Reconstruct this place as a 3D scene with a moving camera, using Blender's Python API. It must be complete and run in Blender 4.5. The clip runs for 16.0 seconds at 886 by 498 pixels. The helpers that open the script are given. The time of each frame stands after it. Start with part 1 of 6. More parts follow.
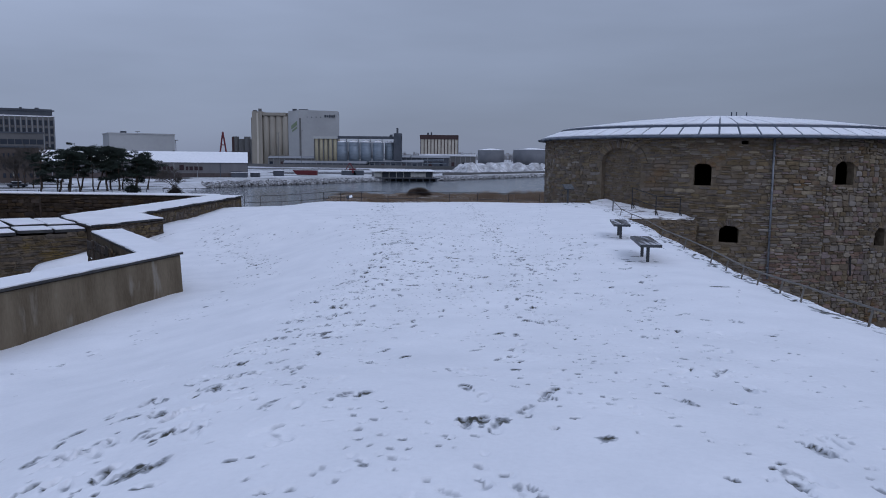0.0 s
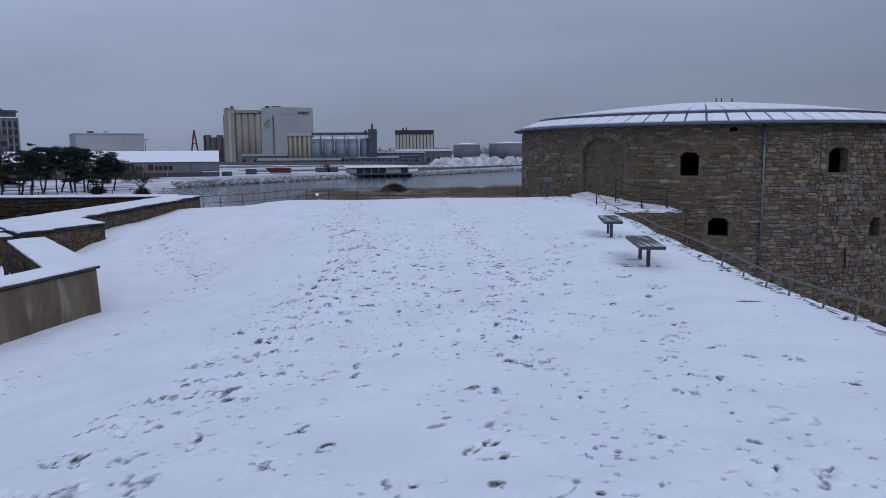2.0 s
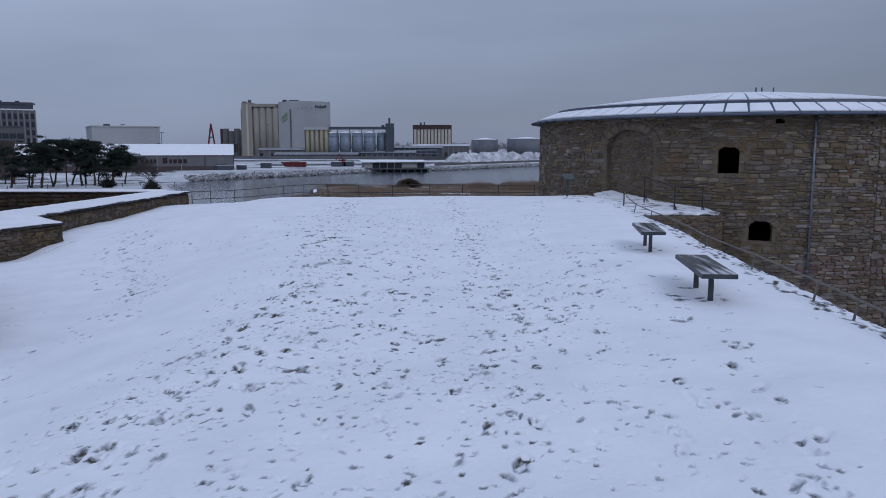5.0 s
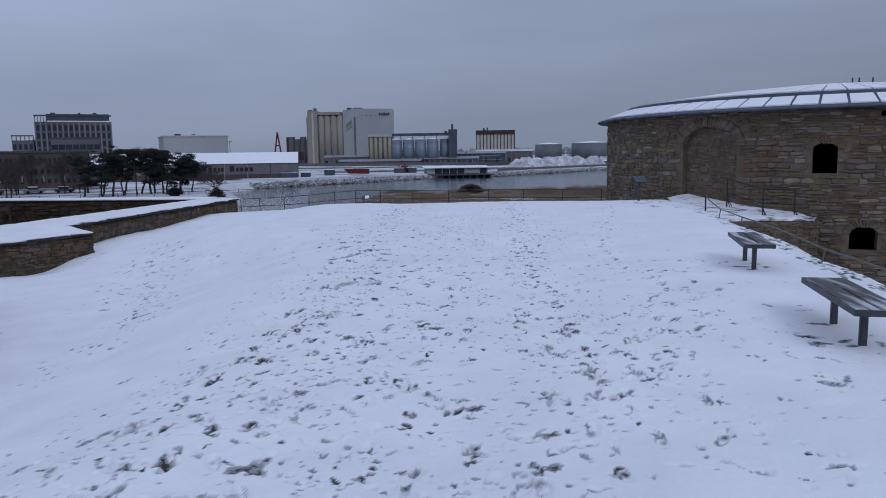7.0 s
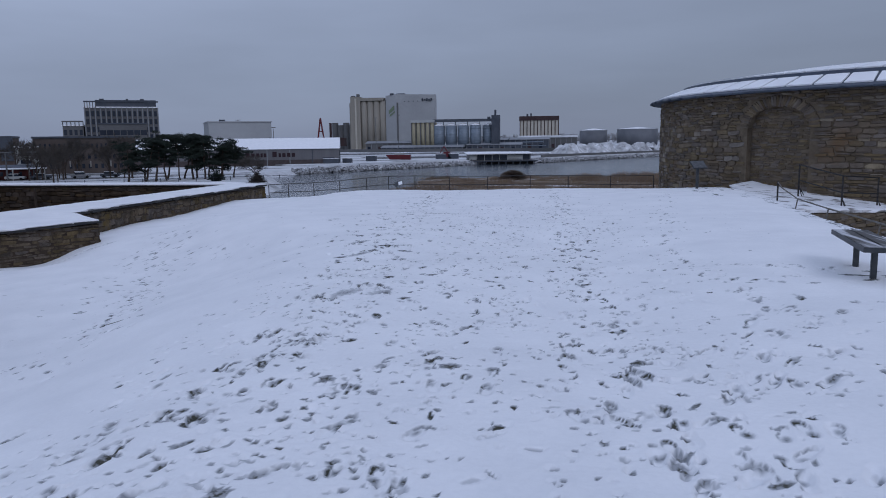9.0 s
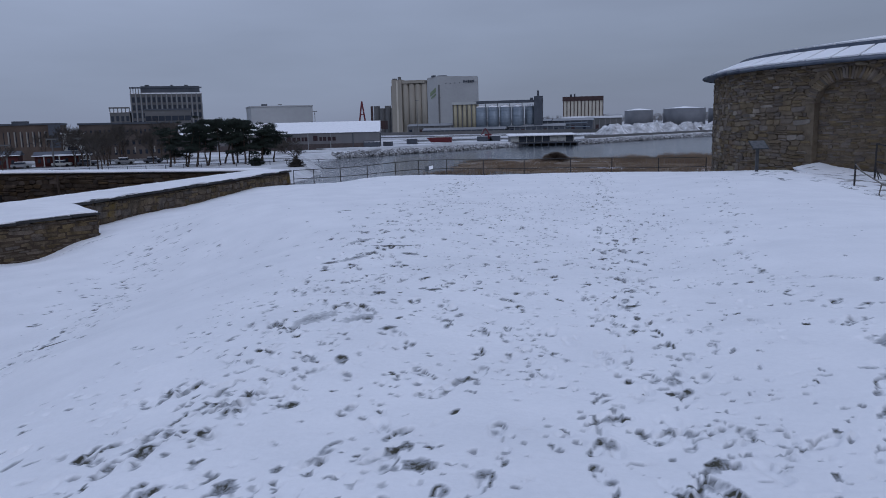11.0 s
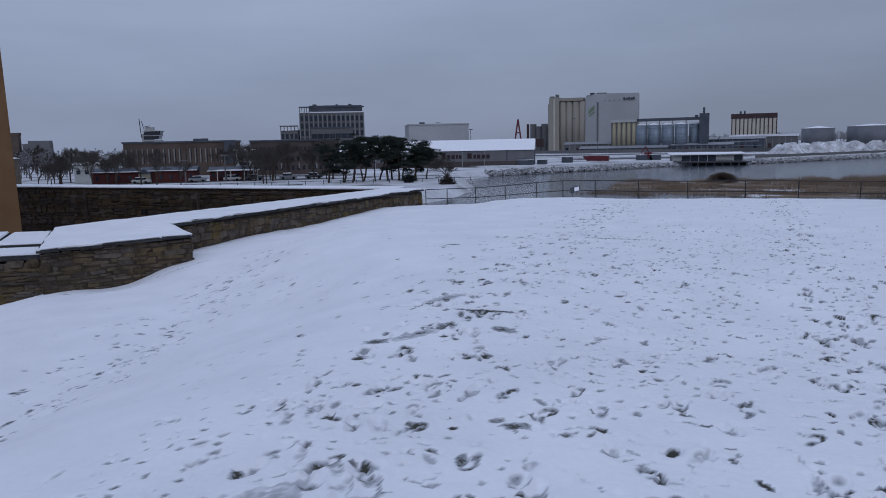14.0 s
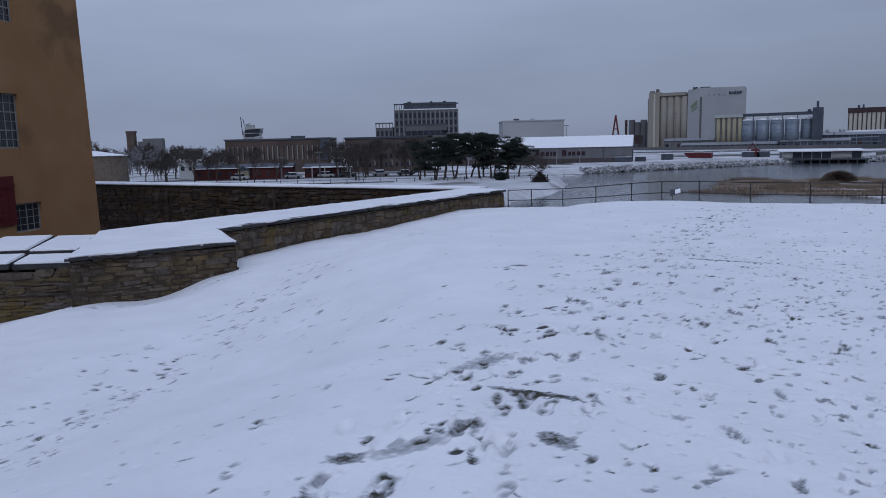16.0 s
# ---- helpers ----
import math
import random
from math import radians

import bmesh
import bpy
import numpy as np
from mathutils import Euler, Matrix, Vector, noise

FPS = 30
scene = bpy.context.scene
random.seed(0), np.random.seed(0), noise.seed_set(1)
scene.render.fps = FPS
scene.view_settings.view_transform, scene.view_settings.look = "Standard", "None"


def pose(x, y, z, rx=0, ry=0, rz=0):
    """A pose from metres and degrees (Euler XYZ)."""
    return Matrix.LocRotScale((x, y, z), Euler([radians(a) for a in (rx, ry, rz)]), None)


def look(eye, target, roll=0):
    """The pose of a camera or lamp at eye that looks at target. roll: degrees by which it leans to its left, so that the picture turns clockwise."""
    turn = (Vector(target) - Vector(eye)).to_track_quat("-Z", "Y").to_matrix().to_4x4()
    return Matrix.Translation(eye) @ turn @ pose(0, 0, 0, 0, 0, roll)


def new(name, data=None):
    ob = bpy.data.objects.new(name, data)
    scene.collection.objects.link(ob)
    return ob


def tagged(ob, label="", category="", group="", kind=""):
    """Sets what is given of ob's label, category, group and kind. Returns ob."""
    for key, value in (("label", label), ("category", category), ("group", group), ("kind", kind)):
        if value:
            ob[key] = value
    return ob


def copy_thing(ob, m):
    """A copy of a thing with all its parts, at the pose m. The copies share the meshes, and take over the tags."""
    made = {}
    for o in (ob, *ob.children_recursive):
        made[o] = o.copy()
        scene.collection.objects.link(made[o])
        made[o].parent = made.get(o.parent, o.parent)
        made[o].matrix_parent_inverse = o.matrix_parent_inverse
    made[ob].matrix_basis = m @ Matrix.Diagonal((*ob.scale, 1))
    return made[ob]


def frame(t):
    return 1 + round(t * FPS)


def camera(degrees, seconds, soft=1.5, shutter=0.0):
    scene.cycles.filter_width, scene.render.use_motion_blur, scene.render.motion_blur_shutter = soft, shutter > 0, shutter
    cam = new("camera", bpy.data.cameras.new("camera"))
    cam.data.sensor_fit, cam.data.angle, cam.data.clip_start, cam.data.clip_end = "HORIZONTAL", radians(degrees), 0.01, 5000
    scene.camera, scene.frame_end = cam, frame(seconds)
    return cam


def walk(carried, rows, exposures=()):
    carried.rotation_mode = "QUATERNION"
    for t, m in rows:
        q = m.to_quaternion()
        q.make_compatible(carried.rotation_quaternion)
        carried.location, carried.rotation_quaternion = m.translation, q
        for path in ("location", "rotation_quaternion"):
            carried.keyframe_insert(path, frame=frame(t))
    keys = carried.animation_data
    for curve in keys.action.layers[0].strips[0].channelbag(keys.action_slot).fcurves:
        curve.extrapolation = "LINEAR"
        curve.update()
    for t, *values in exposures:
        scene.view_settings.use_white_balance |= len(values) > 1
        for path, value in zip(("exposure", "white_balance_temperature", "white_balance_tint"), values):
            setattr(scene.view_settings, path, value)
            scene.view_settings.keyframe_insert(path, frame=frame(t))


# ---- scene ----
cam = camera(62.0, 16.0, soft=0.95)
PATH = [
    (0, (0.08, -2.384, 1.891), (0.073, -0.399, 1.646), 0.6),
    (0.5, (0.135, -1.76, 1.858), (0.144, 0.226, 1.625), 0.7),
    (1, (0.219, -1.055, 1.825), (0.243, 0.932, 1.6), 0.5),
    (1.5, (0.278, -0.37, 1.796), (0.317, 1.616, 1.562), 0.2),
    (2, (0.344, 0.325, 1.791), (0.397, 2.308, 1.533), -0.4),
    (2.5, (0.429, 0.996, 1.792), (0.492, 2.974, 1.507), -0.8),
    (3, (0.519, 1.666, 1.809), (0.593, 3.641, 1.503), -1.1),
    (3.5, (0.667, 2.296, 1.807), (0.73, 4.27, 1.493), -1.1),
    (4, (0.76, 2.953, 1.788), (0.808, 4.929, 1.482), -0.6),
    (6.5, (1.141, 6.297, 1.542), (1.031, 8.281, 1.309), -0.5),
    (7, (1.165, 6.985, 1.514), (0.999, 8.962, 1.26), -0.8),
    (7.5, (1.151, 7.66, 1.495), (0.938, 9.63, 1.225), -0.8),
    (8, (1.178, 8.28, 1.474), (0.922, 10.244, 1.195), -0.7),
    (8.5, (1.155, 8.909, 1.416), (0.882, 10.87, 1.134), -0.7),
    (11, (1.269, 11.897, 1.309), (0.876, 13.83, 0.976), -1.4),
    (11.5, (1.237, 12.53, 1.308), (0.749, 14.441, 0.975), -1.4),
    (12, (1.146, 13.163, 1.29), (0.573, 15.051, 0.965), -1.5),
    (12.5, (1.116, 13.772, 1.272), (0.479, 15.642, 0.962), -1.4),
    (13, (1.039, 14.403, 1.239), (0.356, 16.26, 0.944), -1.4),
    (13.5, (0.986, 15.037, 1.223), (0.258, 16.878, 0.94), -1.3),
    (14, (0.871, 15.76, 1.193), (0.084, 17.577, 0.917), -1.2),
    (14.5, (0.73, 16.411, 1.199), (-0.126, 18.197, 0.925), -1.2),
    (15, (0.577, 17.087, 1.195), (-0.347, 18.839, 0.917), -1.2),
    (15.5, (0.373, 17.767, 1.187), (-0.6, 19.492, 0.905), -1.2),
    (16, (0.224, 18.396, 1.185), (-0.788, 20.098, 0.906), -1.3),
]
walk(cam, [(t, look(eye, target, roll)) for t, eye, target, roll in PATH], [(0, 0.04), (4, 0.04), (7, 0.02), (8.5, -0.04), (11, -0.08), (13.5, -0.09), (16, -0.05)])

import mathutils

# ---- world, sun, exposure ----
world = bpy.data.worlds.new("overcast")
scene.world = world
world.use_nodes = True
wn, wl = world.node_tree.nodes, world.node_tree.links
wn.clear()
w_out = wn.new("ShaderNodeOutputWorld")
w_bg = wn.new("ShaderNodeBackground")
w_co = wn.new("ShaderNodeTexCoord")
w_sep = wn.new("ShaderNodeSeparateXYZ")
w_ramp = wn.new("ShaderNodeValToRGB")
w_sky = wn.new("ShaderNodeTexSky")
w_sky.sky_type, w_sky.sun_disc = "NISHITA", False
w_sky.sun_elevation, w_sky.sun_rotation = radians(14), radians(200)
w_map = wn.new("ShaderNodeMapping")
w_map.inputs["Scale"].default_value = (1.2, 1.2, 6.0)
w_noise = wn.new("ShaderNodeTexNoise")
w_noise.inputs["Scale"].default_value, w_noise.inputs["Detail"].default_value = 2.2, 4.0
w_soft = wn.new("ShaderNodeMapRange")
w_soft.inputs["From Min"].default_value, w_soft.inputs["From Max"].default_value = 0.3, 0.7
w_soft.inputs["To Min"].default_value, w_soft.inputs["To Max"].default_value = 0.92, 1.08
w_mul = wn.new("ShaderNodeMixRGB")
w_mul.blend_type, w_mul.inputs[0].default_value = "MULTIPLY", 1.0
w_mix = wn.new("ShaderNodeMixRGB")
w_mix.inputs[0].default_value = 0.004
ramp = w_ramp.color_ramp
ramp.elements[0].position, ramp.elements[0].color = 0.0, (0.186, 0.224, 0.325, 1)
ramp.elements[1].position, ramp.elements[1].color = 1.0, (0.46, 0.552, 0.806, 1)
for at, rgb in ((0.04, (0.200, 0.243, 0.352)), (0.14, (0.244, 0.294, 0.420)), (0.30, (0.305, 0.367, 0.522)), (0.6, (0.385, 0.464, 0.672))):
    ramp.elements.new(at).color = (*rgb, 1)
wl.new(w_co.outputs["Generated"], w_sep.inputs[0])
wl.new(w_sep.outputs["Z"], w_ramp.inputs[0])
wl.new(w_co.outputs["Generated"], w_map.inputs[0])
wl.new(w_map.outputs[0], w_noise.inputs["Vector"])
wl.new(w_noise.outputs[0], w_soft.inputs[0])
wl.new(w_ramp.outputs[0], w_mul.inputs[1])
wl.new(w_soft.outputs[0], w_mul.inputs[2])
w_side = wn.new("ShaderNodeMapRange")
w_side.inputs["From Min"].default_value, w_side.inputs["From Max"].default_value = -1.0, 1.0
w_side.inputs["To Min"].default_value, w_side.inputs["To Max"].default_value = 1.30, 0.67
w_mul2 = wn.new("ShaderNodeMixRGB")
w_mul2.blend_type, w_mul2.inputs[0].default_value = "MULTIPLY", 1.0
wl.new(w_sep.outputs["X"], w_side.inputs[0])
wl.new(w_mul.outputs[0], w_mul2.inputs[1])
wl.new(w_side.outputs[0], w_mul2.inputs[2])
wl.new(w_mul2.outputs[0], w_mix.inputs[1])
wl.new(w_sky.outputs[0], w_mix.inputs[2])
wl.new(w_mix.outputs[0], w_bg.inputs[0])
w_bg.inputs[1].default_value = 1.0
wl.new(w_bg.outputs[0], w_out.inputs[0])

sun = new("sun", bpy.data.lights.new("sun", "SUN"))
sun.data.energy, sun.data.angle, sun.data.color = 0.68, radians(25), (0.79, 0.82, 1.0)
sun.matrix_world = look((0, 0, 60), (-17, 21, 38))


# ---- materials ----
def material(name, a, b, rough=0.8, metal=0.0, scale=3.0, fine=40.0, bump=0.2, dist=0.02, pieces=0.0, stretch=(1, 1, 1), dirt=None, dirt_scale=0.6, dirt_at=0.58, spec=0.3):
    """Two tones a and b mixed by coarse and fine noise, relief, optional tone per piece and patches of dirt."""
    m = bpy.data.materials.new(name)
    m.use_nodes = True
    n, l = m.node_tree.nodes, m.node_tree.links
    bsdf = n["Principled BSDF"]
    geo, mapping = n.new("ShaderNodeNewGeometry"), n.new("ShaderNodeMapping")
    mapping.inputs["Scale"].default_value = stretch
    l.new(geo.outputs["Position"], mapping.inputs[0])
    coarse, grain = n.new("ShaderNodeTexNoise"), n.new("ShaderNodeTexNoise")
    coarse.inputs["Scale"].default_value, coarse.inputs["Detail"].default_value = scale, 6
    grain.inputs["Scale"].default_value, grain.inputs["Detail"].default_value = fine, 4
    for x in (coarse, grain):
        l.new(mapping.outputs[0], x.inputs["Vector"])
    add = n.new("ShaderNodeMath")
    add.operation = "MULTIPLY_ADD"
    add.inputs[1].default_value = 0.4
    l.new(grain.outputs[0], add.inputs[0])
    l.new(coarse.outputs[0], add.inputs[2])
    rng = n.new("ShaderNodeMapRange")
    rng.inputs["From Min"].default_value, rng.inputs["From Max"].default_value = 0.45, 0.95
    l.new(add.outputs[0], rng.inputs[0])
    mix = n.new("ShaderNodeMixRGB")
    mix.inputs[1].default_value, mix.inputs[2].default_value = (*a, 1), (*b, 1)
    l.new(rng.outputs[0], mix.inputs[0])
    colour = mix.outputs[0]
    if pieces:
        info = n.new("ShaderNodeObjectInfo")
        both = n.new("ShaderNodeMath")
        both.operation = "ADD"
        l.new(info.outputs["Random"], both.inputs[0])
        l.new(geo.outputs["Random Per Island"], both.inputs[1])
        wrap = n.new("ShaderNodeMath")
        wrap.operation = "FRACT"
        l.new(both.outputs[0], wrap.inputs[0])
        hsv = n.new("ShaderNodeHueSaturation")
        val = n.new("ShaderNodeMapRange")
        val.inputs["To Min"].default_value, val.inputs["To Max"].default_value = 1 - pieces, 1 + pieces
        l.new(wrap.outputs[0], val.inputs[0])
        l.new(val.outputs[0], hsv.inputs["Value"])
        hue = n.new("ShaderNodeMath")
        hue.operation = "MULTIPLY"
        hue.inputs[1].default_value = 7.31
        l.new(wrap.outputs[0], hue.inputs[0])
        hue2 = n.new("ShaderNodeMath")
        hue2.operation = "FRACT"
        l.new(hue.outputs[0], hue2.inputs[0])
        sat = n.new("ShaderNodeMapRange")
        sat.inputs["To Min"].default_value, sat.inputs["To Max"].default_value = 0.55, 1.25
        l.new(hue2.outputs[0], sat.inputs[0])
        l.new(sat.outputs[0], hsv.inputs["Saturation"])
        hv = n.new("ShaderNodeMapRange")
        hv.inputs["To Min"].default_value, hv.inputs["To Max"].default_value = 0.488, 0.508
        l.new(hue2.outputs[0], hv.inputs[0])
        l.new(hv.outputs[0], hsv.inputs["Hue"])
        l.new(colour, hsv.inputs["Color"])
        colour = hsv.outputs[0]
    if dirt:
        spots = n.new("ShaderNodeTexNoise")
        spots.inputs["Scale"].default_value, spots.inputs["Detail"].default_value = dirt_scale, 7
        l.new(mapping.outputs[0], spots.inputs["Vector"])
        cut = n.new("ShaderNodeMapRange")
        cut.inputs["From Min"].default_value, cut.inputs["From Max"].default_value = dirt_at, dirt_at + 0.1
        cut.inputs["To Max"].default_value = 0.8
        l.new(spots.outputs[0], cut.inputs[0])
        over = n.new("ShaderNodeMixRGB")
        over.inputs[2].default_value = (*dirt, 1)
        l.new(cut.outputs[0], over.inputs[0])
        l.new(colour, over.inputs[1])
        colour = over.outputs[0]
    l.new(colour, bsdf.inputs["Base Color"])
    bsdf.inputs["Roughness"].default_value, bsdf.inputs["Metallic"].default_value = rough, metal
    bsdf.inputs["Specular IOR Level"].default_value = spec
    if bump:
        bp = n.new("ShaderNodeBump")
        bp.inputs["Strength"].default_value, bp.inputs["Distance"].default_value = bump, dist
        l.new(add.outputs[0], bp.inputs["Height"])
        l.new(bp.outputs[0], bsdf.inputs["Normal"])
    return m


def glass_dark(name, tint):
    m = bpy.data.materials.new(name)
    m.use_nodes = True
    b = m.node_tree.nodes["Principled BSDF"]
    b.inputs["Base Color"].default_value = (*tint, 1)
    b.inputs["Roughness"].default_value = 0.08
    b.inputs["Specular IOR Level"].default_value = 0.5
    return m


SNOW = material("snow", (0.77, 0.78, 0.80), (0.87, 0.875, 0.89), 0.75, scale=1.1, fine=22, bump=0.45, dist=0.03)
STONE = material("rubble_stone", (0.094, 0.071, 0.048), (0.182, 0.141, 0.096), 0.9, scale=2.5, fine=30, bump=0.7, dist=0.03, pieces=0.24, dirt=(0.150, 0.088, 0.040), dirt_scale=0.35, dirt_at=0.58)
PALE_STONE = material("pale_stone", (0.148, 0.122, 0.092), (0.265, 0.222, 0.168), 0.9, scale=2.5, fine=30, bump=0.6, dist=0.02, pieces=0.2)
RED_STONE = material("red_stone", (0.130, 0.086, 0.070), (0.225, 0.160, 0.132), 0.9, scale=2.5, fine=30, bump=0.6, pieces=0.3)
MORTAR = material("mortar", (0.100, 0.078, 0.054), (0.185, 0.147, 0.104), 0.95, scale=4, fine=50, bump=0.6, dist=0.03)
DARK_STONE = material("dark_wall_stone", (0.034, 0.023, 0.015), (0.088, 0.063, 0.042), 0.9, scale=2, fine=24, bump=0.6, pieces=0.3, dirt=(0.16, 0.13, 0.09), dirt_scale=1.6, dirt_at=0.66)
DARK_MORTAR = material("dark_mortar", (0.030, 0.021, 0.014), (0.076, 0.055, 0.038), 0.95, scale=3, fine=40, bump=0.5)
PARAPET = material("parapet_stone", (0.038, 0.027, 0.016), (0.152, 0.114, 0.073), 0.9, scale=4.0, fine=26, bump=1.0, dist=0.06, pieces=0.22, dirt=(0.130, 0.085, 0.018), dirt_scale=0.8, dirt_at=0.59)
RENDER = material("lime_render", (0.085, 0.064, 0.040), (0.18, 0.145, 0.10), 0.9, scale=2.2, fine=34, bump=0.4, stretch=(1, 1, 0.25), dirt=(0.26, 0.235, 0.195), dirt_scale=2.6, dirt_at=0.60)
# slab stone; its dark tone also paints the shadow line below the snow
SLATE = material("cap_slab", (0.022, 0.022, 0.024), (0.055, 0.054, 0.052), 0.8, scale=3, fine=40, bump=0.4, pieces=0.3)
OCHRE = material("ochre_plaster", (0.29, 0.150, 0.066), (0.365, 0.208, 0.100), 0.9, scale=0.5, fine=18, bump=0.25, dirt=(0.17, 0.10, 0.05), dirt_scale=0.35, dirt_at=0.56)
IRON = material("dark_iron", (0.03, 0.03, 0.032), (0.07, 0.065, 0.06), 0.6, 0.6, scale=8, fine=60, bump=0.2, dist=0.003)
ZINC = material("zinc_sheet", (0.050, 0.062, 0.085), (0.095, 0.115, 0.15), 0.5, 0.4, scale=2, fine=30, bump=0.1, dist=0.004)
GALV = material("galvanised_pipe", (0.12, 0.13, 0.145), (0.20, 0.215, 0.235), 0.5, 0.5, scale=5, fine=60, bump=0.1, dist=0.003)
RAIL_STEEL = material("weathered_rail", (0.12, 0.112, 0.10), (0.20, 0.185, 0.165), 0.7, 0.3, scale=6, fine=60, bump=0.2, dist=0.003)
BENCH_WOOD = material("weathered_bench_wood", (0.055, 0.055, 0.055), (0.13, 0.125, 0.12), 0.8, scale=2.5, fine=26, bump=0.5, dist=0.006, stretch=(10, 1.0, 10), dirt=(0.62, 0.63, 0.66), dirt_scale=0.55, dirt_at=0.46)
BENCH_LEG = material("bench_leg_steel", (0.045, 0.05, 0.055), (0.09, 0.095, 0.10), 0.5, 0.5, scale=6, fine=60, bump=0.1, dist=0.003)
THIN_SNOW = material("thin_snow", (0.70, 0.71, 0.73), (0.84, 0.845, 0.86), 0.8, scale=1.2, fine=20, bump=0.5, dist=0.03, dirt=(0.075, 0.058, 0.042), dirt_scale=1.7, dirt_at=0.55)
BLACK = material("black_gap", (0.012, 0.012, 0.012), (0.02, 0.02, 0.02), 0.9, bump=0)


def mesh_object(name, verts, faces, mat, parent=None, smooth=False):
    me = bpy.data.meshes.new(name)
    me.from_pydata([tuple(v) for v in verts], [], [tuple(f) for f in faces])
    me.validate()
    if smooth:
        me.polygons.foreach_set("use_smooth", [True] * len(me.polygons))
    if mat:
        me.materials.append(mat)
    ob = new(name, me)
    if parent:
        ob.parent = parent
    return ob


class Shape:
    """Gathers simple solids into one mesh."""

    def __init__(self):
        self.v, self.f = [], []

    def add(self, verts, faces):
        k = len(self.v)
        self.v += [tuple(p) for p in verts]
        self.f += [tuple(i + k for i in f) for f in faces]
        return self

    def box(self, x0, y0, z0, x1, y1, z1, m=None):
        p = [(x, y, z) for z in (z0, z1) for y in (y0, y1) for x in (x0, x1)]
        if m:
            p = [m @ Vector(q) for q in p]
        return self.add(p, [(0, 2, 3, 1), (4, 5, 7, 6), (0, 1, 5, 4), (2, 6, 7, 3), (0, 4, 6, 2), (1, 3, 7, 5)])

    def tube(self, p, q, r0, r1=None, sides=8):
        p, q = Vector(p), Vector(q)
        r1 = r0 if r1 is None else r1
        d = (q - p).normalized()
        a = d.orthogonal().normalized()
        b = d.cross(a)
        ring = [(math.cos(2 * math.pi * i / sides), math.sin(2 * math.pi * i / sides)) for i in range(sides)]
        v = [p + (a * c + b * s) * r0 for c, s in ring] + [q + (a * c + b * s) * r1 for c, s in ring]
        f = [(i, (i + 1) % sides, sides + (i + 1) % sides, sides + i) for i in range(sides)]
        return self.add(v, f + [tuple(range(sides))[::-1], tuple(range(sides, 2 * sides))])

    def prism(self, outline, z0, z1):
        """Outline: (x, y) or (x, y, top) going anticlockwise."""
        n = len(outline)
        v = [(p[0], p[1], z0 if not callable(z0) else z0(p)) for p in outline]
        v += [(p[0], p[1], p[2] if len(p) > 2 else z1) for p in outline]
        return self.add(v, [(i, (i + 1) % n, n + (i + 1) % n, n + i) for i in range(n)] + [tuple(range(n))[::-1], tuple(range(n, 2 * n))])

    def weld(self):
        bm = bmesh.new()
        vs = [bm.verts.new(p) for p in self.v]
        for f in self.f:
            bm.faces.new([vs[i] for i in f])
        bmesh.ops.remove_doubles(bm, verts=bm.verts, dist=0.002)
        bm.verts.index_update()
        self.v, self.f = [tuple(v.co) for v in bm.verts], [tuple(v.index for v in f.verts) for f in bm.faces]
        bm.free()
        return self

    def out(self, name, mat, parent=None, label="", smooth=False):
        ob = mesh_object(name, self.v, self.f, mat, parent, smooth)
        if label:
            tagged(ob, label)
        return ob


def part(name, bm, mat, parent, label=""):
    me = bpy.data.meshes.new(name)
    bm.to_mesh(me)
    bm.free()
    me.materials.append(mat)
    ob = new(name, me)
    ob.parent = parent
    return tagged(ob, label) if label else ob


def bevelled_box(sx, sy, sz, bevel=0.01):
    bm = bmesh.new()
    bmesh.ops.create_cube(bm, size=1)
    bmesh.ops.scale(bm, vec=(sx, sy, sz), verts=bm.verts)
    bmesh.ops.bevel(bm, geom=list(bm.edges), offset=bevel, segments=2, affect="EDGES")
    return bm


def base(name, m, label, category, group="", kind=""):
    e = new(name)
    e.matrix_world = m
    return tagged(e, label, category, group, kind)


# ---- ground ----
def smooth_table(ys, zs, width):
    fine = np.linspace(min(ys) - 5, max(ys) + 5, 800)
    z = np.interp(fine, ys, zs)
    k = np.exp(-np.linspace(-2.5, 2.5, max(5, int(2.5 * width / (fine[1] - fine[0])))) ** 2)
    pad = len(k) // 2
    return fine, np.convolve(np.pad(z, (pad, len(k) - 1 - pad), "edge"), k / k.sum(), "valid")


CROWN = smooth_table([-14, -3, 0, 3, 5, 8, 11, 16, 24, 34, 43, 46, 48, 52, 60], [0.2, 0.16, 0.13, 0.03, -0.14, -0.38, -0.52, -0.54, -0.6, -0.68, -0.83, -1.02, -1.5, -3.2, -8.5], 2.0)
LEFT_FALL = smooth_table([-14, 0, 16, 22, 27.5, 30.5, 33, 40, 46, 60], [0.9, 0.95, 0.98, 1.05, 1.15, 0.88, 0.80, 0.50, 0.28, 0.0], 1.5)
CREST = smooth_table([-14, 2, 9, 13, 18, 24, 30, 33, 36, 40, 44, 60], [6.3, 6.1, 6.15, 6.35, 6.7, 7.3, 7.9, 8.1, 8.5, 9.4, 9.6, 9.6], 1.5)
WALL_LINE_Y = [-14, 10.6, 16.0, 22.0, 22.4, 24.3, 28.0, 30.55, 31.0, 47.0, 60]
WALL_LINE_X = [-14.3, -8.05, -6.75, -11.3, -20.0, -19.0, -14.95, -12.9, -14.1, -13.85, -13.85]


def step(v):
    v = np.clip(v, 0, 1)
    return v * v * (3 - 2 * v)


